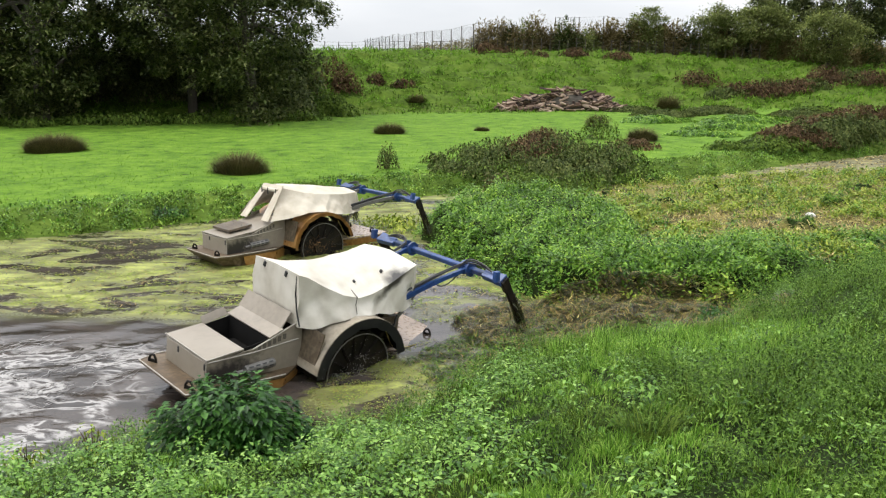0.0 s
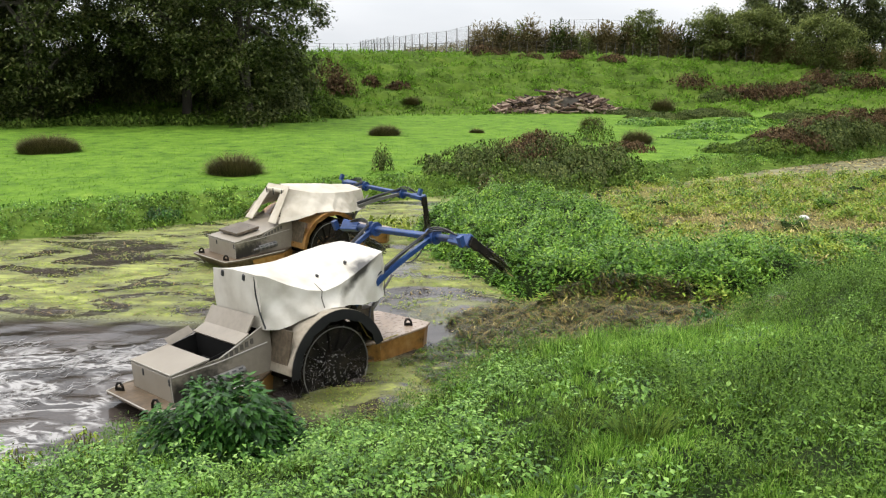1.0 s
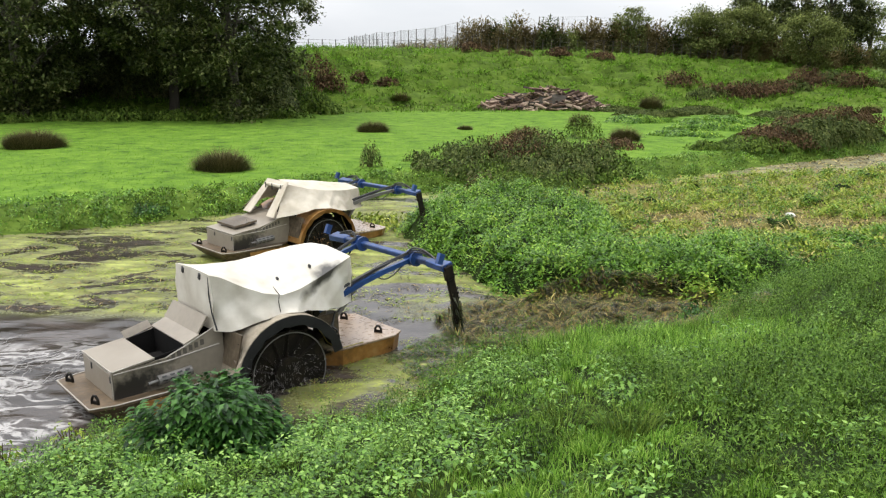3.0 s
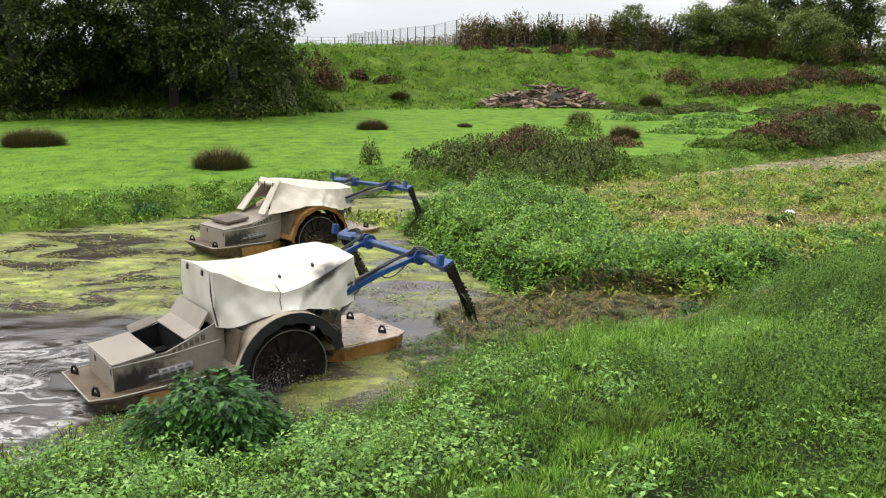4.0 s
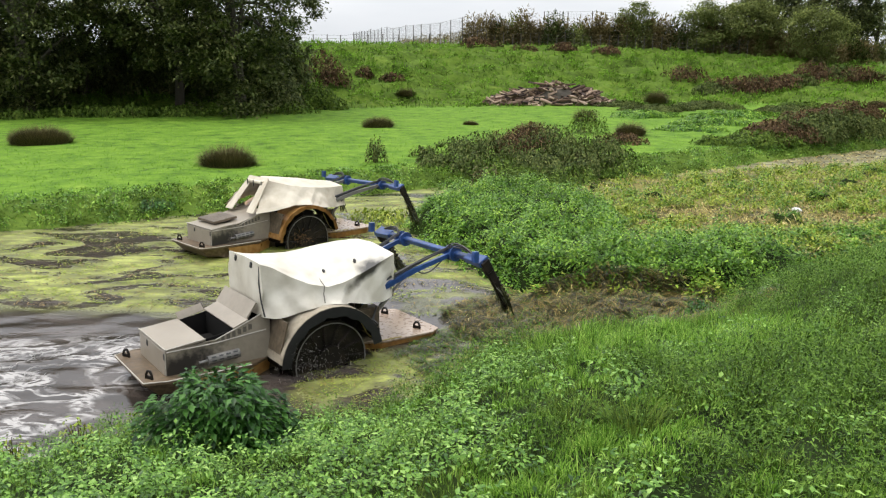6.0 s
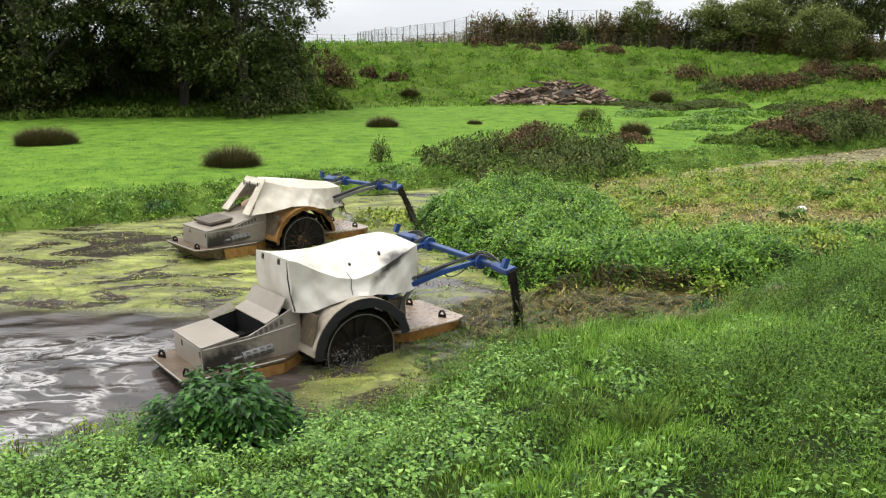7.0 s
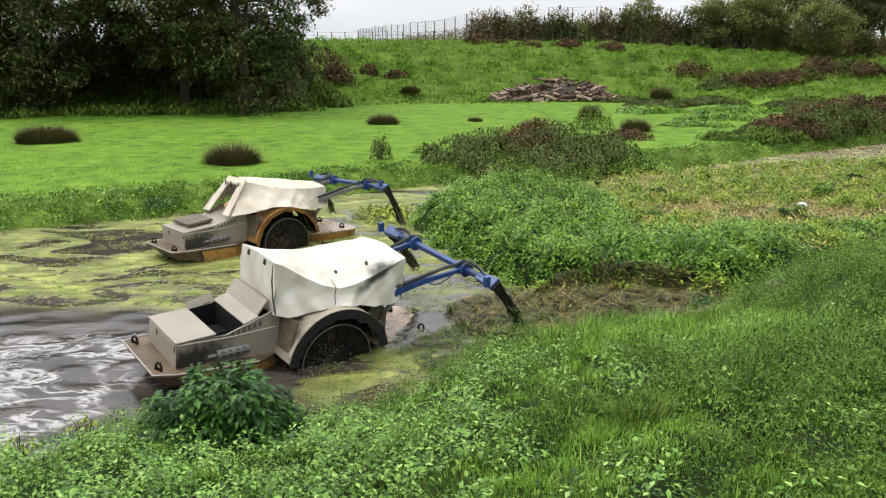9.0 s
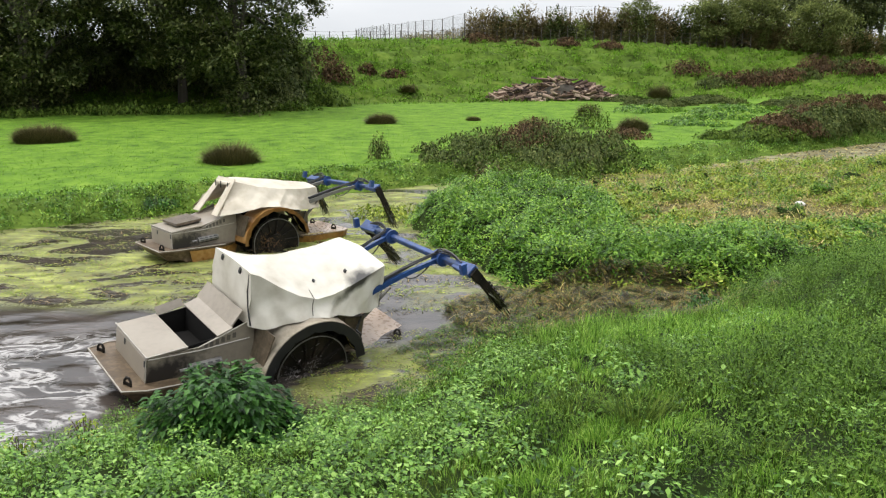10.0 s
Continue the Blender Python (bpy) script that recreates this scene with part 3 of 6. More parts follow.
def bed_z(x, y):
    i = bed_in(x, y)
    lu = lush(x, y)
    return -0.02 + step(-0.15, 0.9, i) * (0.19 + 0.34 * lu + 0.22 * lu * np.abs(lumps(x, y, 1.5, 8)) + 0.08 * lu * lumps(x, y, 0.6, 2) + 0.05 * lumps(x, y, 1.1, 3)) + 0.10 * step(-0.1, 0.7, cut_zone(x, y)) * (1 + 0.7 * lumps(x, y, 0.9, 5) + 0.25 * lumps(x, y, 0.37, 2))


weed_bed = sheet("weed_bed", np.arange(-2.5, 34, 0.16), np.arange(11.5, 46, 0.16), bed_z, "mat", "floating mat of water weed choking the stream", "weed bed", "structure",
      keep=lambda x, y: (np.maximum(bed_in(x, y), cut_zone(x, y)) > -0.25))
weed_bed.data.materials.append(M["wetweed"])
mid = np.zeros(len(weed_bed.data.polygons) * 3)
weed_bed.data.polygons.foreach_get("center", mid)
mid = mid.reshape(-1, 3)
# under tall cress the base is painted dark for the shade between leaves
weed_bed.data.materials.append(M["thatch_shade"])
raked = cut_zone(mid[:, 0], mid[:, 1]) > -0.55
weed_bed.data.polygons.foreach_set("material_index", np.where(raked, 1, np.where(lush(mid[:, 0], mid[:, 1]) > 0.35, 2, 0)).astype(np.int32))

BOAT_ARM = dict(pivot=(3.17, 0.0, 0.92), reach=1.75, beam=1.47, collar=0.70, leg=0.88)


def loft(bm, rows, close_ends=(False, False)):
    """A skin through rows of points."""
    vs = [[bm.verts.new(p) for p in r] for r in rows]
    for a, b in zip(vs, vs[1:]):
        for i in range(len(a) - 1):
            bm.faces.new((a[i], a[i + 1], b[i + 1], b[i]))
    for flag, r in zip(close_ends, (vs[0], vs[-1])):
        if flag:
            bm.faces.new([bm.verts.new(v.co) for v in r])
    return bm


def paddle_wheel(name, boat, y, lab):
    hub_at = pose(2.52, y, 0.30)
    bm = bmesh.new()
    tube(bm, [(0, -0.24, 0), (0, 0.22, 0)], 0.22, sides=16)
    wheel = part(name, bm, "dark", boat, lab, hub_at)
    for k in range(14):
        a = k * math.tau / 14
        bm = bmesh.new()
        box(bm, (0.43 * math.cos(a), 0, 0.43 * math.sin(a)), (0.50, 0.42, 0.022), (0, -math.degrees(a) + 8, 0), 0.004)
        part("paddle", bm, "dark", wheel)
    for sgn in (-1, 1):
        bm = bmesh.new()
        pts = [(0.55 * math.cos(t), 0.218 * sgn, 0.55 * math.sin(t)) for t in [i * math.tau / 28 for i in range(29)]]
        tube(bm, pts, 0.009, sides=6, caps=False)
        part("rim", bm, "steel" if (sgn > 0) == (y > 0) else "dark", wheel)
    bm = bmesh.new()
    s = 1 if y > 0 else -1
    tube(bm, [(0, -0.215 * s, 0), (0, -0.20 * s, 0)], 0.61, sides=30)
    part("wheel_disc", bm, "dark", wheel)
    bm = bmesh.new()
    tube(bm, [(0, 0.155 * s, 0), (0, 0.17 * s, 0)], 0.575, sides=30)
    part("wheel_disc", bm, "dark", wheel)
    return wheel


def canvas_mesh(stations, folds, shear=0.0):
    """Tarpaulin skin. A station: x, roof height at the middle, shoulder (y, z), hem (y, z); mirrored to port."""
    rows = []
    xs = [s[0] for s in stations]
    n = 84
    for i in range(n + 1):
        x = xs[0] + (xs[-1] - xs[0]) * i / n
        zr, sy, sz, hy, hz = [float(np.interp(x, xs, [s[j] for s in stations])) for j in range(1, 6)]
        row = []
        for side in (-1, 1):
            half = []
            for k in range(15):          # hem to shoulder
                t = k / 14
                yy, zz = hy + (sy - hy) * t, hz + (sz - hz) * t
                yy += 0.045 * math.sin(math.pi * t) * (1 if i not in (0, n) else 0)
                half.append((yy, zz))
            for k in range(1, 8):       # shoulder to the middle of the roof
                t = k / 7
                half.append((sy * (1 - t), sz + (zr - sz) * (1 - (1 - t) ** 1.18)))
            if side == 1:
                half = half[-2::-1]
            for (yy, zz) in half:
                low = max(0.25, min(1.0, 3 * (sz - zz) + 0.25))
                wob = folds * low * (0.5 * noise.noise((x * 2.3, yy * 3.1 + side * 7, zz * 2.2)) + 1.5 * (0.35 - abs(noise.noise((x * 2.6 + zz * 2.2, yy * 1.5 + side * 5, zz * 0.8)))) + 0.9 * (0.3 - abs(noise.noise((x * 3.4 - zz * 3.6, 4.0 + side, zz * 1.1)))))
                drape = 0.55 * folds * (math.sin(x * 15 + zz * 5) + 0.7 * math.sin(x * 9 - zz * 9)) * min(1.0, 3 * max(0.0, sz - zz))
                rake_back = shear * (1 - i / n) ** 3 * (1 - (zz - hz) / (zr - hz))
                row.append((x - rake_back, (yy - wob - drape) * -side, zz + wob * 0.8))
        rows.append(row)
    return rows


def weed_boat(open_hatch):
    """A weed-clearing boat: x runs forward from the stern, y to port, z up from the waterline."""
    lab = ("muddy beige paddle-wheel weed boat with white tarpaulin and open engine hatch" if open_hatch
           else "muddy beige paddle-wheel weed boat with cream tarpaulin and rolled-up rear flap")
    boat = thing("weed_boat", lab, "boat", "weed boats in the stream")
    canvas = "canvas" if open_hatch else "canvas_b"
    # hull in three pontoons with recesses for the wheels
    bm = bmesh.new()
    prism(bm, [(0.02, -0.62), (0.30, -0.70), (1.40, -0.70), (1.78, -0.46), (1.78, 0.46), (1.40, 0.70), (0.30, 0.70), (0.02, 0.62)], -0.30, 0.36, 0.12)
    bm.verts.ensure_lookup_table()
    for v in bm.verts:
        if v.co.z < 0 and v.co.x < 0.6:
            v.co.x, v.co.z = v.co.x + 0.10, 0.17
    # dark mud colour doubles as painted shadow below the stern overhang
    part("stern_pontoon", bm, "deck", boat, "muddy stern pontoon with the overhang's shade in its dark colour")
    for s in (-1, 1):
        bm = bmesh.new()
        slab(bm, [(0.62, 0.71 * s, 0.35), (1.41, 0.71 * s, 0.35), (1.36, 0.628 * s, -0.27), (0.78, 0.628 * s, -0.27)], 0.012)
        slab(bm, [(1.41, 0.71 * s, 0.35), (1.80, 0.47 * s, 0.35), (1.72, 0.42 * s, -0.27), (1.36, 0.628 * s, -0.27)], 0.012)
        part("hull_side", bm, "ochre", boat, "ochre-stained hull side")
    bm = bmesh.new()
    box(bm, (2.5, 0, 0.03), (1.5, 0.90, 0.66))
    part("centre_hull", bm, "paint_dirty", boat)
    bm = bmesh.new()
    prism(bm, [(3.12, -0.45), (3.50, -0.71), (4.42, -0.71), (4.60, -0.60), (4.60, 0.60), (4.42, 0.71), (3.50, 0.71), (3.12, 0.45)], -0.24, 0.31, 0.10)
    part("bow_pontoon", bm, "ochre", boat, "ochre-stained bow pontoon")
    bm = bmesh.new()
    prism(bm, [(0, -0.64), (0.28, -0.73), (1.42, -0.73), (1.80, -0.50), (1.80, 0.50), (1.42, 0.73), (0.28, 0.73), (0, 0.64)], 0.364, 0.40, bevel=0.006)
    part("stern_deck", bm, "deck", boat, "mud-splashed stern deck plate")
    bm = bmesh.new()
    for a, b in (((0.0, -0.64), (0.0, 0.64)), ((0.0, -0.64), (0.28, -0.73)), ((0.0, 0.64), (0.28, 0.73)), ((0.28, -0.73), (1.42, -0.73)), ((0.28, 0.73), (1.42, 0.73))):
        tube(bm, [(*a, 0.405), (*b, 0.405)], 0.009, sides=6)
    part("deck_rail", bm, "pale_edge", boat)
    bm = bmesh.new()
    prism(bm, [(3.10, -0.47), (3.50, -0.73), (4.43, -0.73), (4.62, -0.62), (4.62, 0.62), (4.43, 0.73), (3.50, 0.73), (3.10, 0.47)], 0.314, 0.345, bevel=0.006)
    part("bow_deck", bm, "bow", boat, "muddy beige bow deck plate")
    for x, y, z in ((0.12, -0.5, 0.40), (0.12, 0.5, 0.40), (4.30, -0.47, 0.345), (4.30, 0.47, 0.345)):
        bm = bmesh.new()
        pts = [(0, -0.055, 0), (0, -0.05, 0.06), (0, -0.02, 0.105), (0, 0.02, 0.105), (0, 0.05, 0.06), (0, 0.055, 0)]
        tube(bm, pts, 0.018, sides=6)
        box(bm, (0, 0, 0.02), (0.02, 0.10, 0.05))
        part("lifting_eye", bm, "dark", boat, "", pose(x, y, z, 0, 0, 25))
    # engine housing
    side = [(0.34, 0.40), (1.78, 0.40), (1.78, 1.08), (1.30, 0.885), (1.00, 0.775), (0.86, 0.77), (0.34, 0.73)]
    for y in (-0.53, 0.53):
        bm = bmesh.new()
        lo = [bm.verts.new((x, y - 0.012, z)) for x, z in side]
        hi = [bm.verts.new((x, y + 0.012, z)) for x, z in side]
        bm.faces.new(lo), bm.faces.new(hi)
        for i in range(len(side)):
            j = (i + 1) % len(side)
            bm.faces.new((lo[i], lo[j], hi[j], hi[i]))
        part("engine_side_panel", bm, "panel", boat, "beige engine side panel with faded markings")
        bm = bmesh.new()
        tube(bm, [(0.34, y * 1.03, 0.72), (1.02, y * 1.03, 0.735), (1.72, y * 1.03, 0.80)], 0.010, sides=6)
        part("seam", bm, "pale_edge", boat)
    # thin pale tubes draw the bright highlights along the housing edges
    for edge in ([(0.322, -0.548, 0.76), (0.322, 0.548, 0.76)], [(0.33, -0.55, 0.757), (0.86, -0.55, 0.817)], [(0.32, -0.545, 0.41), (0.32, -0.545, 0.75)], [(1.0, -0.547, 0.78), (1.30, -0.547, 0.89), (1.78, -0.547, 1.085)]):
        bm = bmesh.new()
        tube(bm, edge, 0.008, sides=5)
        part("edge_highlight", bm, "pale_edge", boat, "pale line drawn as a highlight along the metal edge")
    for y in (-0.57, 0.2):
        bm = bmesh.new()
        box(bm, (0.318, y * 0.9, 0.66), (0.02, 0.035, 0.09))
        part("latch", bm, "rubber", boat)
    bm = bmesh.new()
    box(bm, (0.335, 0, 0.56), (0.03, 1.04, 0.33))
    part("engine_back_panel", bm, "paint", boat)
    bm = bmesh.new()
    box(bm, (1.1, 0, 0.43), (1.38, 1.02, 0.05))
    box(bm, (1.16, 0.12, 0.50), (0.30, 0.5, 0.16))
    tube(bm, [(1.0, -0.3, 0.52), (1.3, -0.25, 0.56)], 0.05)
    part("engine", bm, "cavity", boat, "engine bay coloured near black for the shade inside")
    # plates added inside the bay, near black in place of its shade
    bm = bmesh.new()
    for y in (-0.505, 0.505):
        slab(bm, [(0.40, y, 0.46), (1.72, y, 0.46), (1.30, y, 0.87), (0.40, y, 0.72)], 0.012)
    slab(bm, [(0.87, -0.5, 0.46), (0.87, 0.5, 0.46), (0.87, 0.5, 0.775), (0.87, -0.5, 0.775)], 0.01)
    slab(bm, [(1.27, -0.5, 0.46), (1.27, 0.5, 0.46), (1.27, 0.5, 0.87), (1.27, -0.5, 0.87)], 0.01)
    part("bay_shade_lining", bm, "cavity", boat)
    if open_hatch:
        bm = bmesh.new()
        slab(bm, [(0.33, -0.545, 0.755), (0.86, -0.545, 0.815), (0.86, 0.545, 0.815), (0.33, 0.545, 0.755)], 0.025)
        part("rear_lid", bm, "paint", boat, "flat beige engine lid")
        bm = bmesh.new()
        slab(bm, [(1.25, -0.545, 0.90), (1.46, -0.545, 0.985), (1.46, 0.545, 0.985), (1.25, 0.545, 0.90)], 0.02)
        part("middle_lid", bm, "paint", boat)
        bm = bmesh.new()
        slab(bm, [(0.88, 0.535, 0.79), (1.25, 0.535, 0.885), (1.23, 0.62, 0.97), (0.86, 0.62, 0.88)], 0.012)
        part("side_flap", bm, "paint", boat)
        bm = bmesh.new()
        slab(bm, [(1.45, -0.50, 0.98), (1.60, -0.50, 1.19), (1.60, 0.58, 1.19), (1.45, 0.58, 0.98)], 0.022)
        part("raised_hatch", bm, "paint", boat, "raised beige hatch leaning open")
    else:
        bm = bmesh.new()
        slab(bm, [(0.33, -0.545, 0.755), (1.0, -0.545, 0.825), (1.0, 0.545, 0.825), (0.33, 0.545, 0.755)], 0.025)
        slab(bm, [(1.0, -0.545, 0.825), (1.72, -0.545, 1.02), (1.72, 0.545, 1.02), (1.0, 0.545, 0.825)], 0.025)
        part("engine_lid", bm, "paint", boat)
        bm = bmesh.new()
        slab(bm, [(0.55, -0.28, 0.865), (1.10, -0.28, 0.93), (1.10, 0.46, 0.93), (0.55, 0.46, 0.865)], 0.05)
        part("hatch_cover", bm, "paint_dirty", boat, "dirty loose hatch cover")
    bm = bmesh.new()
    tube(bm, [(0.86, -0.60, 0.53), (1.30, -0.60, 0.56)], 0.062, sides=14)
    muffler = part("silencer", bm, "steel", boat, "grey cylindrical exhaust silencer")
    for i in range(4):
        for k in range(3):
            bm = bmesh.new()
            a = radians(-50 + 45 * k)
            box(bm, (0.93 + i * 0.10, -0.60 - 0.062 * math.cos(a), 0.54 + 0.062 * math.sin(a) + i * 0.007), (0.06, 0.008, 0.02), (math.degrees(-a), 0, 0), 0)
            part("vent_slot", bm, "rubber", muffler)
    bm = bmesh.new()
    tube(bm, [(0.74, -0.60, 0.52), (0.86, -0.60, 0.53)], 0.022)
    part("tailpipe", bm, "steel", boat)
    # faded registration, kept as plain bars
    for i in range(6):
        bm = bmesh.new()
        box(bm, (1.10 + i * 0.078, -0.546, 0.775 + i * 0.02), (0.045, 0.006, 0.075), (0, 0, 0), 0)
        part("marking", bm, "mark", boat)
    # wheels, fenders
    wheels = []
    for y, s in ((-0.72, -1), (0.72, 1)):
        wheels.append(paddle_wheel("paddle_wheel", boat, y, "dark wet steel paddle wheel"))
        bm = bmesh.new()
        rows = []
        for i in range(19):
            a = radians(172 - i * 8.4)
            r = 0.81
            row = [(2.52 + r * math.cos(a), y - 0.25 * s, 0.30 + r * math.sin(a)), (2.52 + r * math.cos(a), y + 0.30 * s, 0.30 + r * math.sin(a)),
                   (2.52 + (r - 0.07) * math.cos(a), y + 0.31 * s, 0.30 + (r - 0.05) * math.sin(a)), (2.52 + (r - 0.02) * math.cos(a), y + 0.27 * s, 0.30 + (r - 0.02) * math.sin(a)),
                   (2.52 + (r - 0.02) * math.cos(a), y - 0.25 * s, 0.30 + (r - 0.02) * math.sin(a))]
            rows.append(row + [row[0]])
        loft(bm, rows)
        bmesh.ops.remove_doubles(bm, verts=bm.verts, dist=1e-4)
        part("fender", bm, "fender" if open_hatch else "ochre", boat, "mud-stained beige wheel fender" if open_hatch else "rust-stained wheel fender")
        # black sheet added under the fender to make the arch look shaded
        bm = bmesh.new()
        rows = [[(2.52 + 0.775 * math.cos(radians(178 - i * 8.8)), y + o * s, 0.30 + 0.775 * math.sin(radians(178 - i * 8.8))) for o in (-0.26, 0.29)] for i in range(20)]
        loft(bm, rows)
        bmesh.ops.solidify(bm, geom=bm.faces[:], thickness=0.012)
        part("arch_shade_sheet", bm, "dark", boat, "dark sheet added as shade inside the wheel arch")
        bm = bmesh.new()
        rows = [[(2.52 + r * math.cos(radians(176 - i * 8.6)), y + 0.315 * s, 0.30 + r * math.sin(radians(176 - i * 8.6))) for r in (0.805, (0.665 if open_hatch else 0.73) + 0.014 * math.sin(i * 2.3))] for i in range(20)]
        loft(bm, rows)
        bmesh.ops.solidify(bm, geom=bm.faces[:], thickness=0.02)
        part("rubber_skirt" if open_hatch else "fender_lip", bm, "rubber" if open_hatch else "ochre", boat, "black rubber splash skirt" if open_hatch else "rust-stained fender lip")
        bm = bmesh.new()
        slab(bm, [(1.72, y - 0.24 * s, 0.42), (1.72, y + 0.20 * s, 0.42), (1.84, y + 0.25 * s, 0.98), (1.84, y - 0.24 * s, 0.98)], 0.02)
        part("splash_plate", bm, "paint_dirty", boat)
    # arm mount boxes
    for y in (-0.52, 0.52):
        bm = bmesh.new()
        box(bm, (3.36, y, 0.60), (0.34, 0.16, 0.52))
        box(bm, (3.22, y, 0.86), (0.26, 0.10, 0.22))
        part("arm_mount", bm, "paint_dirty", boat)
        bm = bmesh.new()
        tube(bm, [(3.30, y, 0.55), (3.75, y, 0.98)], 0.035)
        tube(bm, [(3.62, y, 0.86), (4.0, y, 1.22)], 0.020)
        part("hydraulic_ram", bm, "steel", boat)
    for s in (-1, 1):
        bm = bmesh.new()
        box(bm, (3.20, 0.66 * s, 0.66), (0.22, 0.14, 0.16), (0, 12, 0))
        box(bm, (3.42, 0.64 * s, 0.50), (0.12, 0.10, 0.12))
        part("valve_block", bm, "dark", boat, "oily black hydraulic valve block")
        for k in range(5):
            bm = bmesh.new()
            tube(bm, bend((3.12 + 0.05 * k, 0.70 * s, 0.72), (3.22 + 0.06 * k, (0.78 + 0.02 * k) * s, 0.42 + 0.05 * k), (3.46 - 0.03 * k, 0.62 * s, 0.88 - 0.07 * k)), 0.014, sides=5)
            part("hydraulic_hose", bm, "rubber", boat)
        bm = bmesh.new()
        tube(bm, [(2.98, 0.90 * s, 0.86), (3.16, 0.86 * s, 0.56), (3.42, 0.72 * s, 0.36), (3.86, 0.71 * s, 0.357)], 0.009, sides=5)
        part("guy_rope", bm, "straw", boat, "pale rope along the bow deck")
    # tarpaulin
    if open_hatch:
        st = [(1.66, 1.735, -0.53, 1.715, -0.60, 0.97), (1.80, 1.75, -0.56, 1.67, -0.68, 0.96), (2.05, 1.73, -0.65, 1.52, -0.77, 1.00), (2.30, 1.72, -0.74, 1.40, -0.88, 1.085), (2.55, 1.74, -0.79, 1.34, -0.90, 1.115),
              (2.82, 1.77, -0.78, 1.37, -0.87, 1.07), (3.15, 1.80, -0.73, 1.45, -0.77, 0.99), (3.50, 1.79, -0.67, 1.56, -0.69, 0.95), (3.76, 1.71, -0.62, 1.64, -0.60, 0.96)]
        rows = canvas_mesh(st, 0.042)
        bm = bmesh.new()
        loft(bm, rows, (True, True))
        cover = part("tarpaulin", bm, canvas, boat, "white draped tarpaulin cover", smooth=True)
        bm = bmesh.new()
        tube(bm, [(1.67, -0.49, 1.70), (1.655, -0.50, 1.45), (1.66, -0.55, 1.2), (1.68, -0.61, 1.0)], 0.012, sides=5)
        part("seam", bm, "rubber", cover)
        for pts in ([(2.50, -0.30, 1.60), (2.50, -0.55, 1.475), (2.50, -0.80, 1.36), (2.49, -0.79, 1.25), (2.48, -0.85, 1.13)], [(3.765, -0.61, 1.64), (3.77, -0.62, 1.3), (3.765, -0.60, 0.97)]):
            bm = bmesh.new()
            tube(bm, pts, 0.006, sides=5)
            part("seam", bm, "mark", cover)
        for x, y, z in ((1.655, 0.28, 1.66), (1.655, -0.25, 1.66), (2.62, -0.54, 1.49), (3.14, -0.52, 1.575)):
            bm = bmesh.new()
            box(bm, (x, y, z), (0.03, 0.05, 0.085), (20, 0, 0), 0.006)
            part("strap", bm, "rubber", cover)
    else:
        st = [(1.88, 1.72, -0.40, 1.66, -0.62, 0.98), (2.12, 1.70, -0.46, 1.60, -0.86, 1.04), (2.40, 1.66, -0.52, 1.52, -0.97, 1.135), (2.70, 1.62, -0.55, 1.46, -0.97, 1.12), (3.05, 1.57, -0.55, 1.42, -0.86, 0.98), (3.35, 1.52, -0.54, 1.38, -0.74, 0.93), (3.86, 1.44, -0.46, 1.38, -0.56, 0.92)]
        rows = canvas_mesh(st, 0.05, 0.55)
        bm = bmesh.new()
        loft(bm, rows, (False, True))
        cover = part("tarpaulin", bm, canvas, boat, "cream tarpaulin with open rear", smooth=True)
        for s in (-1, 1):
            bm = bmesh.new()
            slab(bm, [(1.325, 0.61 * s, 0.99), (1.325, 0.33 * s, 0.99), (1.84, 0.22 * s, 1.65), (1.86, 0.42 * s, 1.67)], 0.02)
            part("rear_pillar_flap", bm, canvas, cover)
        bm = bmesh.new()
        slab(bm, [(1.80, -0.42, 1.58), (1.80, 0.42, 1.58), (1.885, 0.40, 1.70), (1.885, -0.40, 1.70)], 0.02)
        part("rear_header", bm, canvas, cover)
        bm = bmesh.new()
        tube(bm, [(1.79, -0.30, 1.60), (1.79, 0.30, 1.60)], 0.045, sides=8)
        part("rolled_flap", bm, canvas, cover, "rolled-up rear flap")
        for y in (-0.28, 0.05, 0.3):
            bm = bmesh.new()
            box(bm, (1.745, y, 1.57), (0.02, 0.03, 0.15))
            part("strap", bm, "rubber", cover)
        bm = bmesh.new()
        box(bm, (2.35, 0.1, 0.98), (0.45, 0.5, 0.12), bevel=0.03)
        box(bm, (2.12, 0.1, 1.2), (0.10, 0.46, 0.46), (0, -10, 0), bevel=0.03)
        part("seat", bm, "rubber", boat, "dark operator seat")
        bm = bmesh.new()
        tube(bm, [(1.75, 0.25, 0.98), (2.1, -0.1, 1.4)], 0.02)
        tube(bm, [(2.9, -0.1, 0.9), (2.75, -0.1, 1.2)], 0.02)
        part("cab_bar", bm, "steel", boat)
    # loader arms, keyed on the boat; the rake is keyed on the arms
    g = BOAT_ARM
    rr = g["reach"]
    bm = bmesh.new()
    tube(bm, [(0, -0.60, 0), (0, 0.60, 0)], 0.05, sides=10)
    arms = part("loader_arms", bm, "dark", boat, "scuffed blue twin lifting arms on a pivot shaft", pose(*g["pivot"]))
    for y in (-g["collar"], g["collar"]):
        ys = math.copysign(0.54, y)
        bm = bmesh.new()
        rows = []
        for i in range(9):
            t = i / 8
            cx, cy, cz = rr * 0.97 * t, ys + (y - ys) * t, 0.05 * math.sin(math.pi * t)
            hh = 0.042 - 0.010 * t
            rows.append([(cx, cy - 0.03, cz - hh), (cx, cy + 0.03, cz - hh), (cx, cy + 0.03, cz + hh), (cx, cy - 0.03, cz + hh), (cx, cy - 0.03, cz - hh)])
        loft(bm, rows)
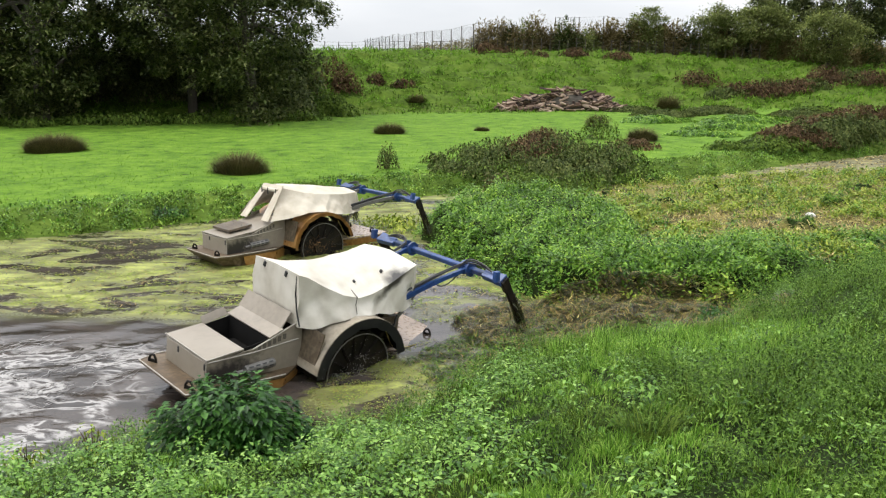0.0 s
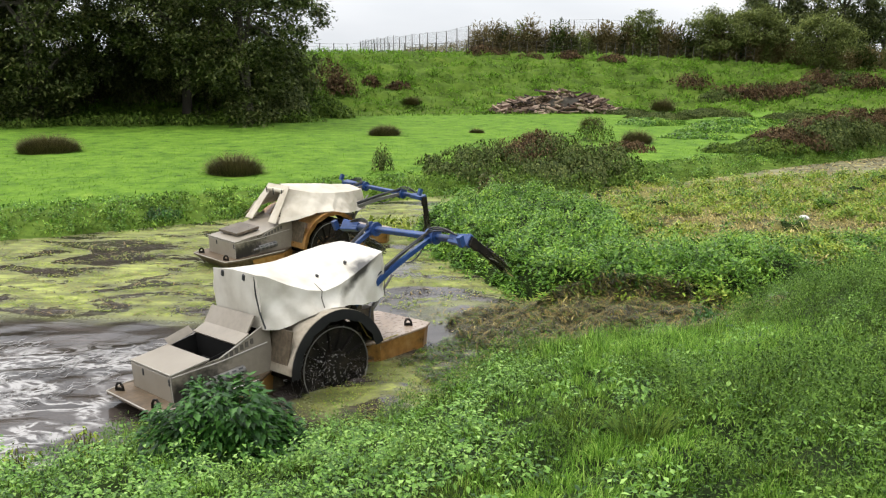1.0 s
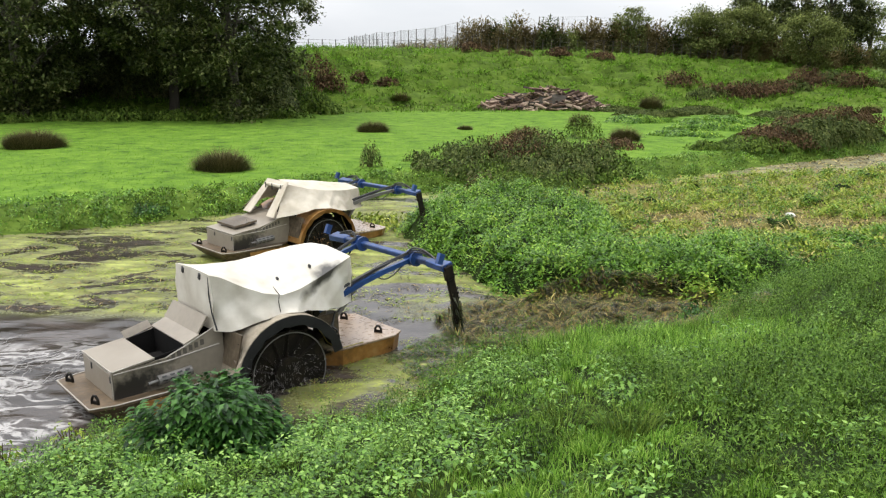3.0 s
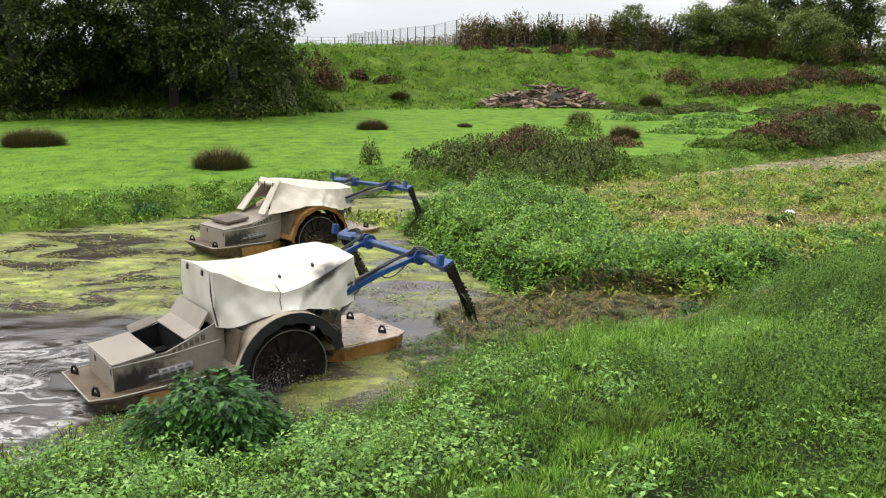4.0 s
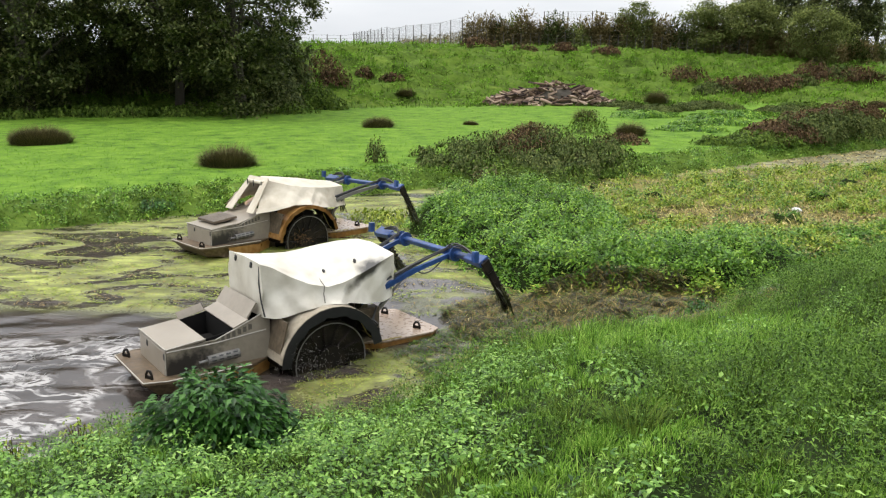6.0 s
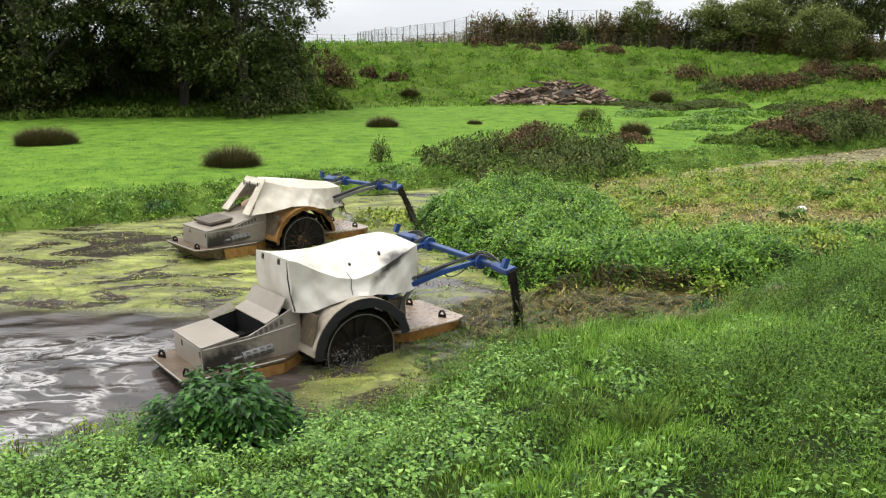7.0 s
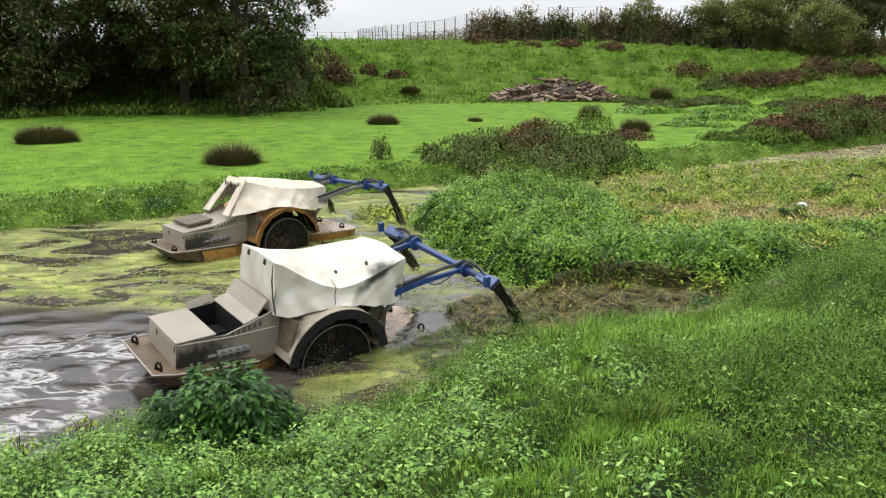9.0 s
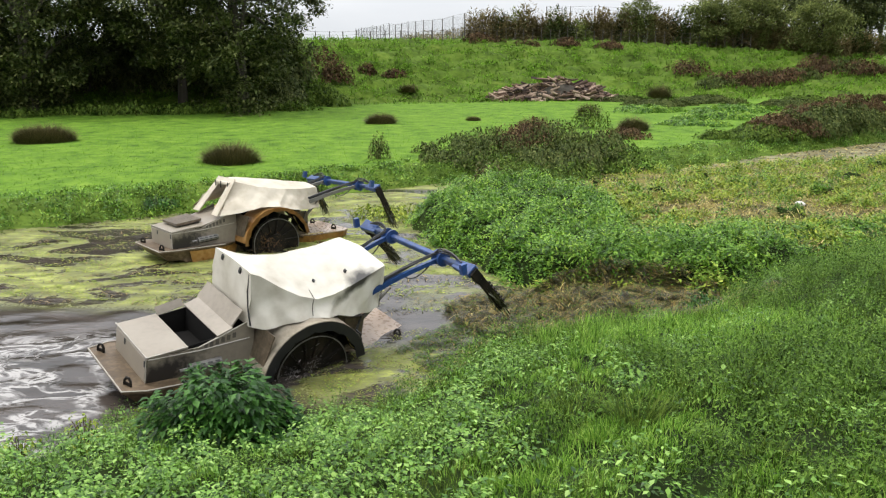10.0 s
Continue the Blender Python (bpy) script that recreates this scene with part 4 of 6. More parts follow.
        bmesh.ops.remove_doubles(bm, verts=bm.verts, dist=1e-5)
        part("arm", bm, "blue" if open_hatch else "steel", arms, "blue box-section lifting arm" if open_hatch else "grey box-section lifting arm")
        bm = bmesh.new()
        tube(bm, [(0.25, ys * 1.0, 0.12), (rr * 0.62, (ys + y) / 2, 0.135)], 0.02)
        tube(bm, [(rr * 0.62, (ys + y) / 2, 0.135), (rr - 0.06, y, 0.10)], 0.015)
        part("tilt_ram", bm, "rubber", arms)
    bm = bmesh.new()
    box(bm, (rr, 0, 0), (0.09, 2 * g["beam"] - 0.55, 0.09), (0, 0, 0), 0.012)
    part("crossbeam", bm, "blue", arms, "blue square-section crossbeam")
    for y in (-g["collar"], g["collar"]):
        for dy in (-0.07, 0.07):
            bm = bmesh.new()
            tube(bm, [(rr, y + dy - 0.018, 0), (rr, y + dy + 0.018, 0)], 0.12, sides=14)
            part("collar", bm, "blue", arms)
        ys = math.copysign(0.52, y)
        for k in range(3):
            bm = bmesh.new()
            pts = bend((0.1, ys, 0.07 + 0.02 * k), (rr * 0.6, ys * 1.1, 0.08 + 0.04 * k), (rr - 0.08, y, 0.13)) + bend((rr - 0.02, y * 1.05, 0.17 - 0.03 * k), (rr + 0.06, y * 1.3, 0.22 - 0.05 * k), (rr, math.copysign(1.25, y), 0.09), 5)
            tube(bm, pts, 0.013, sides=5)
            part("hydraulic_hose", bm, "rubber", arms)
        bm = bmesh.new()
        pts = bend((rr * 0.62, (ys + y) / 2, 0.05), (rr * 0.66, (ys + y) / 2 - 0.05, -0.22), (rr * 0.92, y, 0.02))
        tube(bm, pts, 0.011, sides=5)
        part("hose_loop", bm, "rubber", arms)
    # rake
    bm = bmesh.new()
    L = g["leg"]
    tube(bm, [(0, -g["beam"] - 0.04, 0), (0, g["beam"] + 0.04, 0)], 0.03, sides=8)
    rake = part("rake", bm, "dark", boat, "pivoting rake with two toothed dark legs hung with wet weed", pose(rr, 0, 0))
    for s in (-1, 1):
        y = s * g["beam"]
        bm = bmesh.new()
        prism(bm, [(-0.07, y - s * 0.40), (0.07, y - s * 0.40), (0.10, y + s * 0.02), (-0.10, y + s * 0.02)], -0.045, 0.05, bevel=0.008)
        slab(bm, [(-0.09, y - 0.03, 0.07), (-0.09, y + 0.04, 0.07), (0.0, y + 0.04, 0.20), (0.0, y - 0.03, 0.20)], 0.09)
        part("bracket", bm, "blue", rake, "blue rake bracket")
        bm = bmesh.new()
        box(bm, (0.0, y + s * 0.02, -L * 0.10), (0.15, 0.07, L * 0.24))
        part("leg_sleeve", bm, "dark", rake, "black leg sleeve")
        bm = bmesh.new()
        box(bm, (0.01, y + s * 0.02, -L * 0.52), (0.13, 0.055, L * 1.02))
        for k in range(7):
            box(bm, (0.075, y + s * 0.02, -L * 0.42 - 0.075 * k), (0.05, 0.03, 0.04), (0, 35, 0), 0)
        part("leg", bm, "dark", rake, "dark toothed rake leg")
    for mat_name, n in (("wetweed", 320), ("cut", 70)):
        yy = rng.choice([-1.0, 1.0], n) * g["beam"] + rng.normal(0, 0.055, n)
        ln = rand(0.06, 0.28, n)
        scatter("hanging_weed", STRAND_V, STRAND_F, np.stack([rand(-0.06, 0.06, n), yy, -L * rng.beta(4, 1.2, n)], 1), rand(0, math.tau, n), rand(1.05, 1.75, n),
                np.stack([ln, rand(0.006, 0.018, n), ln * 0.5], 1), mat_name, "dripping strands of torn weed", "", parent=rake)
    for ob in rake.children:
        if ob.name.startswith("hanging_weed"):
            tagged(ob, kind="stuff")
    return boat, arms, rake, wheels


boat_a = weed_boat(True)
boat_b = weed_boat(False)


# ---------------------------------------------------------------- plants of the near bank
def in_view(x, y, margin=1.0):
    """The wedge of land that lies before the bank's viewpoint."""
    return (np.abs(x) < 0.56 * y + margin) & (y > 3.2)


def patch(x, y, s, seed):
    return lumps(x, y, s, seed) + 0.4 * lumps(x, y, s * 0.37, seed + 3)


def near_bank(x, y):
    return in_view(x, y) & (dist_near(x, y) > -0.05) & (cut_zone(x, y) < 0.25)


def tufts(name, mat, label, category, x, y, blades, spread, length, width, lean, lift=0.0):
    """Grass in tufts: blades that lean outwards from each centre."""
    n = len(x) * blades
    cx, cy = np.repeat(x, blades), np.repeat(y, blades)
    a = rand(0, math.tau, n)
    q = np.sqrt(rand(0, 1, n))
    px, py = cx + spread * q * np.cos(a), cy + spread * q * np.sin(a)
    big = np.repeat(rand(0.7, 1.35, len(x)), blades)
    hh = rand(*length, n) * big
    return scatter(name, BLADE_V, BLADE_F, np.stack([px, py, ground_z(px, py) - 0.015 + lift], 1), a + rand(-0.9, 0.9, n), (rand(*lean, n)) * (0.35 + 0.8 * q),
                   np.stack([hh, rand(*width, n), hh], 1), mat, label, category)


def thin(x, y, p):
    k = rng.random(len(x)) < p
    return x[k], y[k]


def herb_zone(x, y):
    """Pale broad-leaved herbs: dense by the nettles, in patches elsewhere."""
    return np.maximum(step(1.0, 0.1, x - 0.25 * (y - 5) + 0.35 * lumps(x, y, 1.1, 15)) * step(9.2, 8.2, y + 0.4 * lumps(x, y, 1.3, 9)), step(0.35, 0.6, patch(x, y, 1.9, 44)))


def fine_zone(x, y):
    """Long bright grass near the raked heap."""
    return step(0.25, -0.15, ((x - 2.9 - 0.25 * lumps(x, y, 1.2, 5)) / 1.7) ** 2 + ((y - 9.6) / 2.4) ** 2 - 1)


def weedy_zone(x, y):
    """Dark feathery weeds: most of the land away from the stream, in clumps elsewhere."""
    return np.clip(step(1.4, 2.6, x - 0.1 * (y - 6) + 0.4 * lumps(x, y, 1.6, 25)) * step(0.75, 0.35, patch(x, y, 1.7, 28)) + step(0.2, 0.5, patch(x, y, 1.4, 52)), 0, 1) * (1 - 0.9 * fine_zone(x, y))


x, y = land_points(30000, -8, 13, 3.2, 20, near_bank)
x, y = thin(x, y, np.clip((9.5 / np.maximum(y, 4)) ** 1.3, 0, 1) * (1 - 0.45 * herb_zone(x, y)) * (1 - 0.65 * weedy_zone(x, y)))
dark = patch(x, y, 2.1, 33) + 0.8 * weedy_zone(x, y) - fine_zone(x, y) > 0.35
tufts("grass", "grass", "lush green grass of the near bank", "grass", x[~dark], y[~dark], 22, 0.13, (0.05, 0.125), (0.005, 0.010), (-0.3, 0.95))
tufts("rank_grass", "grass_dark", "darker tussocks of rank grass", "grass", x[dark], y[dark], 22, 0.13, (0.05, 0.13), (0.005, 0.010), (-0.3, 0.9))
x, y = land_points(5200, -1, 7, 6.5, 13.5, lambda x, y: near_bank(x, y) & (fine_zone(x, y) > 0.3))
x, y = thin(x, y, fine_zone(x, y) * 0.55)
tufts("long_grass", "grass", "long soft bright grass above the raked heap", "grass", x, y, 18, 0.12, (0.12, 0.26), (0.005, 0.010), (-0.2, 1.0))
x, y = land_points(16000, -5, 9, 3.2, 9, lambda x, y: near_bank(x, y) & (herb_zone(x, y) < 0.9))
x, y = thin(x, y, np.clip((5.2 / np.maximum(y, 4)) ** 1.6, 0, 1))
tufts("turf", "grass", "short bright turf between the weeds", "grass", x, y, 14, 0.13, (0.03, 0.085), (0.005, 0.009), (-0.3, 0.9))
x, y = land_points(1500, -0.5, 8, 5.2, 13, lambda x, y: near_bank(x, y) & (patch(x, y, 1.25, 17) > 0.45))
x, y = thin(x, y, 0.30)
tufts("tussocks", "grass_dark", "tall dark grass tussocks on the bank", "grass", x, y, 120, 0.17, (0.16, 0.36), (0.006, 0.010), (0.0, 0.9))
x, y = land_points(3400, -6, 12, 3.2, 17, near_bank)
x, y = thin(x, y, herb_zone(x, y) * np.clip((6.2 / np.maximum(y, 4)) ** 1.4, 0, 1) * step(0.1, 0.8, dist_near(x, y)))
n = len(x)
hummocks("bank_herbs", "leaf", "low broad-leaved herbs among the grass", "herbs", x, y, rand(0.12, 0.30, n), rand(0.10, 0.34, n) * (0.35 + 0.65 * step(0.2, 1.6, dist_near(x, y))), 85, (0.026, 0.060), ground_z, (0.75, 1.25), LEAF, 0.35)
x, y = land_points(4000, -4, 13, 3.6, 19, near_bank)
x, y = thin(x, y, 0.85 * weedy_zone(x, y) * np.clip((8.5 / np.maximum(y, 4)) ** 1.2, 0, 1))
n = len(x)
hummocks("feathery_weeds", "feather", "dark feathery weeds on the bank", "weeds", x, y, (r := rand(0.16, 0.42, n)), r * rand(0.75, 1.3, n), 340, (0.020, 0.050), ground_z, (0.4, 0.75), TRI, 0.6)
x, y = land_points(2600, -6.5, 3, 6, 12.5, lambda x, y: (np.abs(dist_near(x, y)) < 0.28))
strew("reed_fringe", "grass_dark", "thin reeds at the water's edge", "reeds", BLADE, x, y, ground_z(x, y) - 0.03, (0.18, 0.42), (0.006, 0.012), (-0.2, 0.6))


def leafy(name, label, category, at, count, radius, height, mat, leaf, group="", stems=24, template=LEAF, hollow=0.35, stem_mat="rush", width=(0.7, 1.1), tilt=(-0.2, 1.2), dome=2.6):
    """A bushy plant: stems from the ground and a ragged dome of leaves."""
    ob = thing(name, label, category, group)
    ob.location = at
    bm = bmesh.new()
    for k in range(stems):
        a, q = random.uniform(0, math.tau), random.uniform(0.2, 0.9)
        top = (radius[0] * q * math.cos(a), radius[1] * q * math.sin(a), height * math.sqrt(max(0.05, 1 - q * q)) * random.uniform(0.8, 1.05))
        tube(bm, bend((top[0] * 0.35, top[1] * 0.35, -0.05), (top[0] * 0.5, top[1] * 0.5, top[2] * 0.7), top, 4), 0.008 + 0.004 * height, 0.003, sides=4, caps=False)
    tagged(part("woody_base", bm, stem_mat, ob), kind="stuff")
    a, q = rand(0, math.tau, count), np.sqrt(rand(0, 1, count))
    lump = 1 + 0.22 * np.sin(a * 3 + at[0] * 5) + 0.14 * np.sin(a * 7 + at[1])
    r = q * lump
    zz = height * np.sqrt(np.maximum(0.02, 1 - np.minimum(q, 0.99) ** dome)) * (1 + 0.22 * np.sin(q * 9 + a * 4 + at[0]))
    zz = zz * rng.beta(2.4 if hollow else 1.0, 1.0 if hollow else 0.9, count)
    foliage = scatter("foliage", *template, np.stack([radius[0] * r * np.cos(a), radius[1] * r * np.sin(a), zz], 1), a + rand(-0.9, 0.9, count), rand(*tilt, count) + 0.5 * q ** 2,
            np.stack([(ln := rand(*leaf, count)), ln * rand(*width, count), ln], 1), mat, "", "", parent=ob)
    tagged(foliage, kind="stuff")
    return ob


leafy("nettle_bush", "dense dark green nettle clump at the water's edge", "nettles", (-2.02, 7.35, float(ground_z(-2.02, 7.35)) - 0.05), 5200, (0.60, 0.54), 0.66, "nettle", (0.06, 0.125), stems=40, stem_mat="grass_dark", tilt=(-0.5, 0.45), dome=8)
leafy("nettle_bush", "small dark green nettle clump", "nettles", (4.45, 13.1, float(ground_z(4.45, 13.1))), 700, (0.32, 0.3), 0.45, "nettle", (0.05, 0.1), stems=12, stem_mat="grass_dark")
for px, py in ((-4.1, 7.5), (-3.6, 7.9), (-4.4, 7.9), (-3.2, 8.2)):
    leafy("reddish_weed", "yellow-red withering weed by the water", "weed", (px, py, float(ground_z(px, py))), 160, (0.22, 0.22), 0.36, "yweed", (0.03, 0.07), stems=10, stem_mat="russet", group="withering weeds by the water")


def dock(px, py, n, ln):
    ob = thing("dock_plant", "pale green dock rosette with long leaves", "plant", "docks on the bank")
    ob.matrix_basis = pose(px, py, float(ground_z(px, py)) + 0.01, 0, 0, random.uniform(0, 360))
    for k in range(n):
        bm = bmesh.new()
        l, w = 0.72 * ln * random.uniform(0.7, 1.1), 0.72 * ln * random.uniform(0.14, 0.2)
        rows = []
        for i in range(6):
            t = i / 5
            ww = w * math.sin(math.pi * (0.08 + 0.88 * t)) ** 0.7
            z = l * (0.55 * t - 0.62 * t * t)
            rows.append([(l * t, -ww, z + 0.02), (l * t, 0, z), (l * t, ww, z + 0.02)])
        loft(bm, rows)
        part("leaf", bm, "leaf", ob, "", pose(0, 0, 0, 0, random.uniform(-25, 5), k * 360 / n + random.uniform(-20, 20)), smooth=True)


for px, py, n, ln in ((1.35, 5.85, 7, 0.26), (1.15, 5.7, 6, 0.22), (4.0, 8.1, 7, 0.30), (4.35, 8.0, 6, 0.26), (3.6, 8.4, 6, 0.24), (1.3, 7.0, 5, 0.2), (0.75, 6.4, 5, 0.2), (2.9, 10.2, 6, 0.26), (-0.9, 5.9, 5, 0.18), (2.2, 6.1, 5, 0.2)):
    dock(px, py, n, ln)

# ---------------------------------------------------------------- plants of the weed bed
x, y = land_points(160000, -2, 24, 12, 40, lambda x, y: (bed_in(x, y) > 0.05) & in_view(x, y) & (cut_zone(x, y) < 0.25) & (lush(x, y) > 0.3))
x, y = thin(x, y, np.clip((16 / y) ** 1.6, 0.05, 1))
strew("cress", "cress", "fresh green watercress and brooklime", "water weed", TRI, x, y, bed_z(x, y) + rng.beta(2.0, 1.5, len(x)) * 0.2, (0.04, 0.10), (0.7, 1.1), (-0.3, 0.8))
x, y = land_points(4000, -2, 22, 12, 36, lambda x, y: (bed_in(x, y) > 0.0) & in_view(x, y) & (cut_zone(x, y) < 0.1))
x, y = thin(x, y, np.clip(1.5 * lush(x, y) - 0.15, 0, 1) * np.clip((18 / y) ** 1.3, 0, 1))
n = len(x)
r = rand(0.16, 0.48, n)
hummocks("cress_hummocks", "cress", "taller hummocks of watercress", "water weed", x, y, r, r * rand(0.55, 1.25, n) * (0.35 + 0.65 * lush(x, y)), 190, (0.045, 0.115), bed_z, (0.6, 1.0), TRI, 0.45)
x, y = land_points(8000, 0, 26, 12, 42, lambda x, y: (bed_in(x, y) > -0.05) & in_view(x, y) & (lush(x, y) < 0.6) & (cut_zone(x, y) < 0))
x, y = thin(x, y, np.clip((19 / y) ** 1.4, 0.1, 1))
tone = patch(x, y * 1.7, 3.1, 61) + 0.8 * withered(x, y)
k = tone < 0.45
n = k.sum()
hummocks("yellowing_weed", "yweed", "low yellow-green water weed in hummocks", "water weed", x[k], y[k], rand(0.14, 0.38, n), rand(0.08, 0.30, n), 44, (0.06, 0.15), bed_z, (0.5, 0.9), TRI, 0.5)
k = (patch(x, y * 1.9, 2.7, 65) - 0.6 * withered(x, y) > 0.12) & (rng.random(len(x)) < 0.62)
n = k.sum()
hummocks("low_cress", "cress", "young green cress growing through the mat", "water weed", x[k], y[k], rand(0.15, 0.42, n), rand(0.12, 0.34, n), 60, (0.05, 0.13), bed_z, (0.6, 1.0), TRI, 0.5)
x, y = land_points(190000, 0, 26, 12, 42, lambda x, y: (bed_in(x, y) > -0.1) & in_view(x, y) & (lush(x, y) < 0.6) & (cut_zone(x, y) < 0) & (patch(x, y * 1.7, 3.1, 61) + 0.8 * withered(x, y) > 0.12))
x, y = thin(x, y, np.clip((19 / y) ** 1.4, 0.1, 1))
pale = rng.random(len(x)) < 0.55
strew("dying_stems", "straw", "yellowed stems lying on the weed bed", "water weed", STRAND, x[pale], y[pale], bed_z(x[pale], y[pale]) + rand(0.0, 0.10, pale.sum()), (0.10, 0.30), (0.010, 0.022), (-0.35, 0.45))
strew("rotting_stems", "rake", "brown rotting stems in the weed bed", "water weed", STRAND, x[~pale], y[~pale], bed_z(x[~pale], y[~pale]) + rand(0.0, 0.08, (~pale).sum()), (0.10, 0.30), (0.010, 0.022), (-0.35, 0.45))
x, y = land_points(9000, 5, 22, 25, 39, lambda x, y: (dist_far(x, y) < 0.1) & (bed_in(x, y) < 0.5) & (patch(x, y * 2, 2.5, 23) > -0.1))
k = rng.random(len(x)) < 0.4
strew("stranded_stems", "straw", "pale stems stranded on the upstream scum", "water weed", STRAND, x[k], y[k], WATER + rand(0, 0.06, k.sum()), (0.15, 0.4), (0.02, 0.05), (-0.1, 0.25))
strew("stranded_weed", "rake", "brown weed stranded on the upstream scum", "water weed", STRAND, x[~k], y[~k], WATER + rand(0, 0.08, (~k).sum()), (0.15, 0.4), (0.02, 0.05), (-0.1, 0.3))
x, y = land_points(95000, -0.5, 6.5, 11.0, 15.8, lambda x, y: (cut_zone(x, y) > -0.25) | ((cut_zone(x, y) > -0.6) & (y > 13.4)))
which = rng.random(len(x))
for lo, hi, nm, mt, lb in ((0, 0.62, "raked_weed", "rake", "heap of raked-out brown weed"), (0.62, 0.80, "raked_dark_weed", "wetweed", "dark wet weed in the raked heap"), (0.80, 0.87, "raked_straw", "straw", "pale strands in the raked heap"), (0.87, 1.0, "raked_green_weed", "feather", "green strands in the raked heap")):
    k = (which >= lo) & (which < hi)
    px, py = x[k], y[k]
    ln = rand(0.08, 0.30, len(px))
    # combed in swaths
    yaw = 2.6 * lumps(px, py, 1.3, 12) + rand(-0.7, 0.7, len(px)) - 0.6
    scatter(nm, *STRAND, np.stack([px, py, np.maximum(np.maximum(bed_z(px, py), WATER), ground_z(px, py)) + rand(0.0, 0.16, len(px)) * (0.6 + 0.6 * lumps(px, py, 0.5, 3))], 1), yaw, rand(-0.35, 0.35, len(px)), np.stack([ln, rand(0.005, 0.012, len(px)), ln * 1.0], 1), mt, lb, "cut weed")


def drift_zone(x, y):
    a = step(0.4, -0.2, ((x - 0.3) / 2.0) ** 2 + ((y - 11.1 - 0.5 * x) / 1.5) ** 2 - 1) * (patch(x, y, 1.2, 71) > -0.15)
    return (a > 0.4) & (dist_near(x, y) < 0.1)


x, y = land_points(42000, -2.2, 3, 8.2, 14, drift_zone)
k = rng.random(len(x)) < 0.1
strew("drifting_weed", "cut", "torn weed floating along the bank", "water weed", STRAND, x[k], y[k], WATER + rand(0.0, 0.03, k.sum()), (0.04, 0.13), (0.005, 0.012), (-0.08, 0.15))
k = ~k
strew("drifting_duckweed", "yweed", "yellow-green duckweed along the bank", "water weed", LEAF, x[k], y[k], WATER + rand(0.008, 0.016, k.sum()), (0.012, 0.03), (0.8, 1.2), (-0.05, 0.05))
x, y = land_points(26000, -1.2, 2.4, 9.6, 13.2, lambda x, y: (((x - 0.75) / 1.1) ** 2 + ((y - 11.6) / 1.15) ** 2 < 1 + 0.5 * lumps(x, y, 0.8, 6)) & (dist_near(x, y) < 0.3) & (patch(x, y, 0.9, 73) > -0.35))
which = rng.random(len(x))
for lo, hi, nm, mt, lb in ((0, 0.45, "torn_weed", "feather", "raft of torn olive weed by the bank"), (0.45, 0.8, "torn_dark_weed", "wetweed", "dark wet weed torn loose by the bank"), (0.8, 1.0, "torn_brown_weed", "cut", "brown stems torn loose by the bank")):
    k = (which >= lo) & (which < hi)
    strew(nm, mt, lb, "cut weed", STRAND, x[k], y[k], np.maximum(WATER, ground_z(x[k], y[k])) + 0.09 * np.maximum(0, lumps(x[k], y[k], 0.7, 3)) + rand(0, 0.03, k.sum()), (0.05, 0.17), (0.006, 0.014), (-0.25, 0.3))
x, y = land_points(24000, -16, 1, 12, 25, lambda x, y: (dist_far(x, y) < -0.1) & (y + 0.1 * x > 13.2) & (patch(x, y * 2.0, 2.4, 86) > 0.0) & (bed_in(x, y) < 0))
strew("floating_weed", "cut", "brown strands of weed floating between the boats", "water weed", STRAND, x, y, WATER + rand(0.0, 0.025, len(x)), (0.05, 0.18), (0.006, 0.016), (-0.05, 0.1))
x, y = land_points(60000, -16, 1, 12, 25, lambda x, y: (dist_far(x, y) < -0.1) & (y + 0.1 * x > 13.4) & (patch(x, y * 2.2, 3.2, 81) > 0.1) & (bed_in(x, y) < 0))
strew("duckweed", "yweed", "yellow-green duckweed rafts on the water", "water weed", LEAF, x, y, WATER + rand(0.004, 0.02, len(x)), (0.025, 0.07), (0.8, 1.2), (-0.05, 0.05))
leafy("water_plant", "yellow-green water plant by the far boat", "water weed", (-1.2, 21.4, 0.1), 900, (1.0, 0.8), 0.35, "yweed", (0.07, 0.14), stems=8)
bm = bmesh.new()
bmesh.ops.create_icosphere(bm, subdivisions=2, radius=0.115)
for v in bm.verts:
    v.co = Vector((v.co.x * 1.2, v.co.y, v.co.z * 0.7)) * (1 + 0.25 * noise.noise(v.co * 6))
tagged(part("pale_stone", bm, "stone", at=pose(9.95, 22.2, float(bed_z(9.95, 22.2)) + 0.14)), "pale lump lying on the weed bed", "stone")

# ---------------------------------------------------------------- meadow and far bank
x, y = land_points(190000, -36, 44, 14, 66, lambda x, y: in_view(x, y, 2) & (dist_far(x, y) > 1.0))
keep = rng.random(len(x)) < np.clip((24 / y) ** 1.8, 0.03, 1)
x, y = x[keep], y[keep]
strew("meadow_grass", "meadow", "bright green grazed meadow grass", "grass", BLADE, x, y, ground_z(x, y) - 0.01, (0.03, 0.08), (0.014, 0.03), (-0.2, 0.8))
x, y = land_points(11000, -24, 24, 14, 44, lambda x, y: in_view(x, y, 2) & (dist_far(x, y) > -0.15) & (dist_far(x, y) < 3.2 + 0.9 * lumps(x, y, 3.0, 4)))
x, y = thin(x, y, np.clip((24 / y) ** 1.3, 0, 1) * step(3.8, 1.2, dist_far(x, y)))
d = step(3.2, 0.8, dist_far(x, y))
dark = rng.random(len(x)) < 0.35 + 0.35 * step(1.2, 0.3, dist_far(x, y))
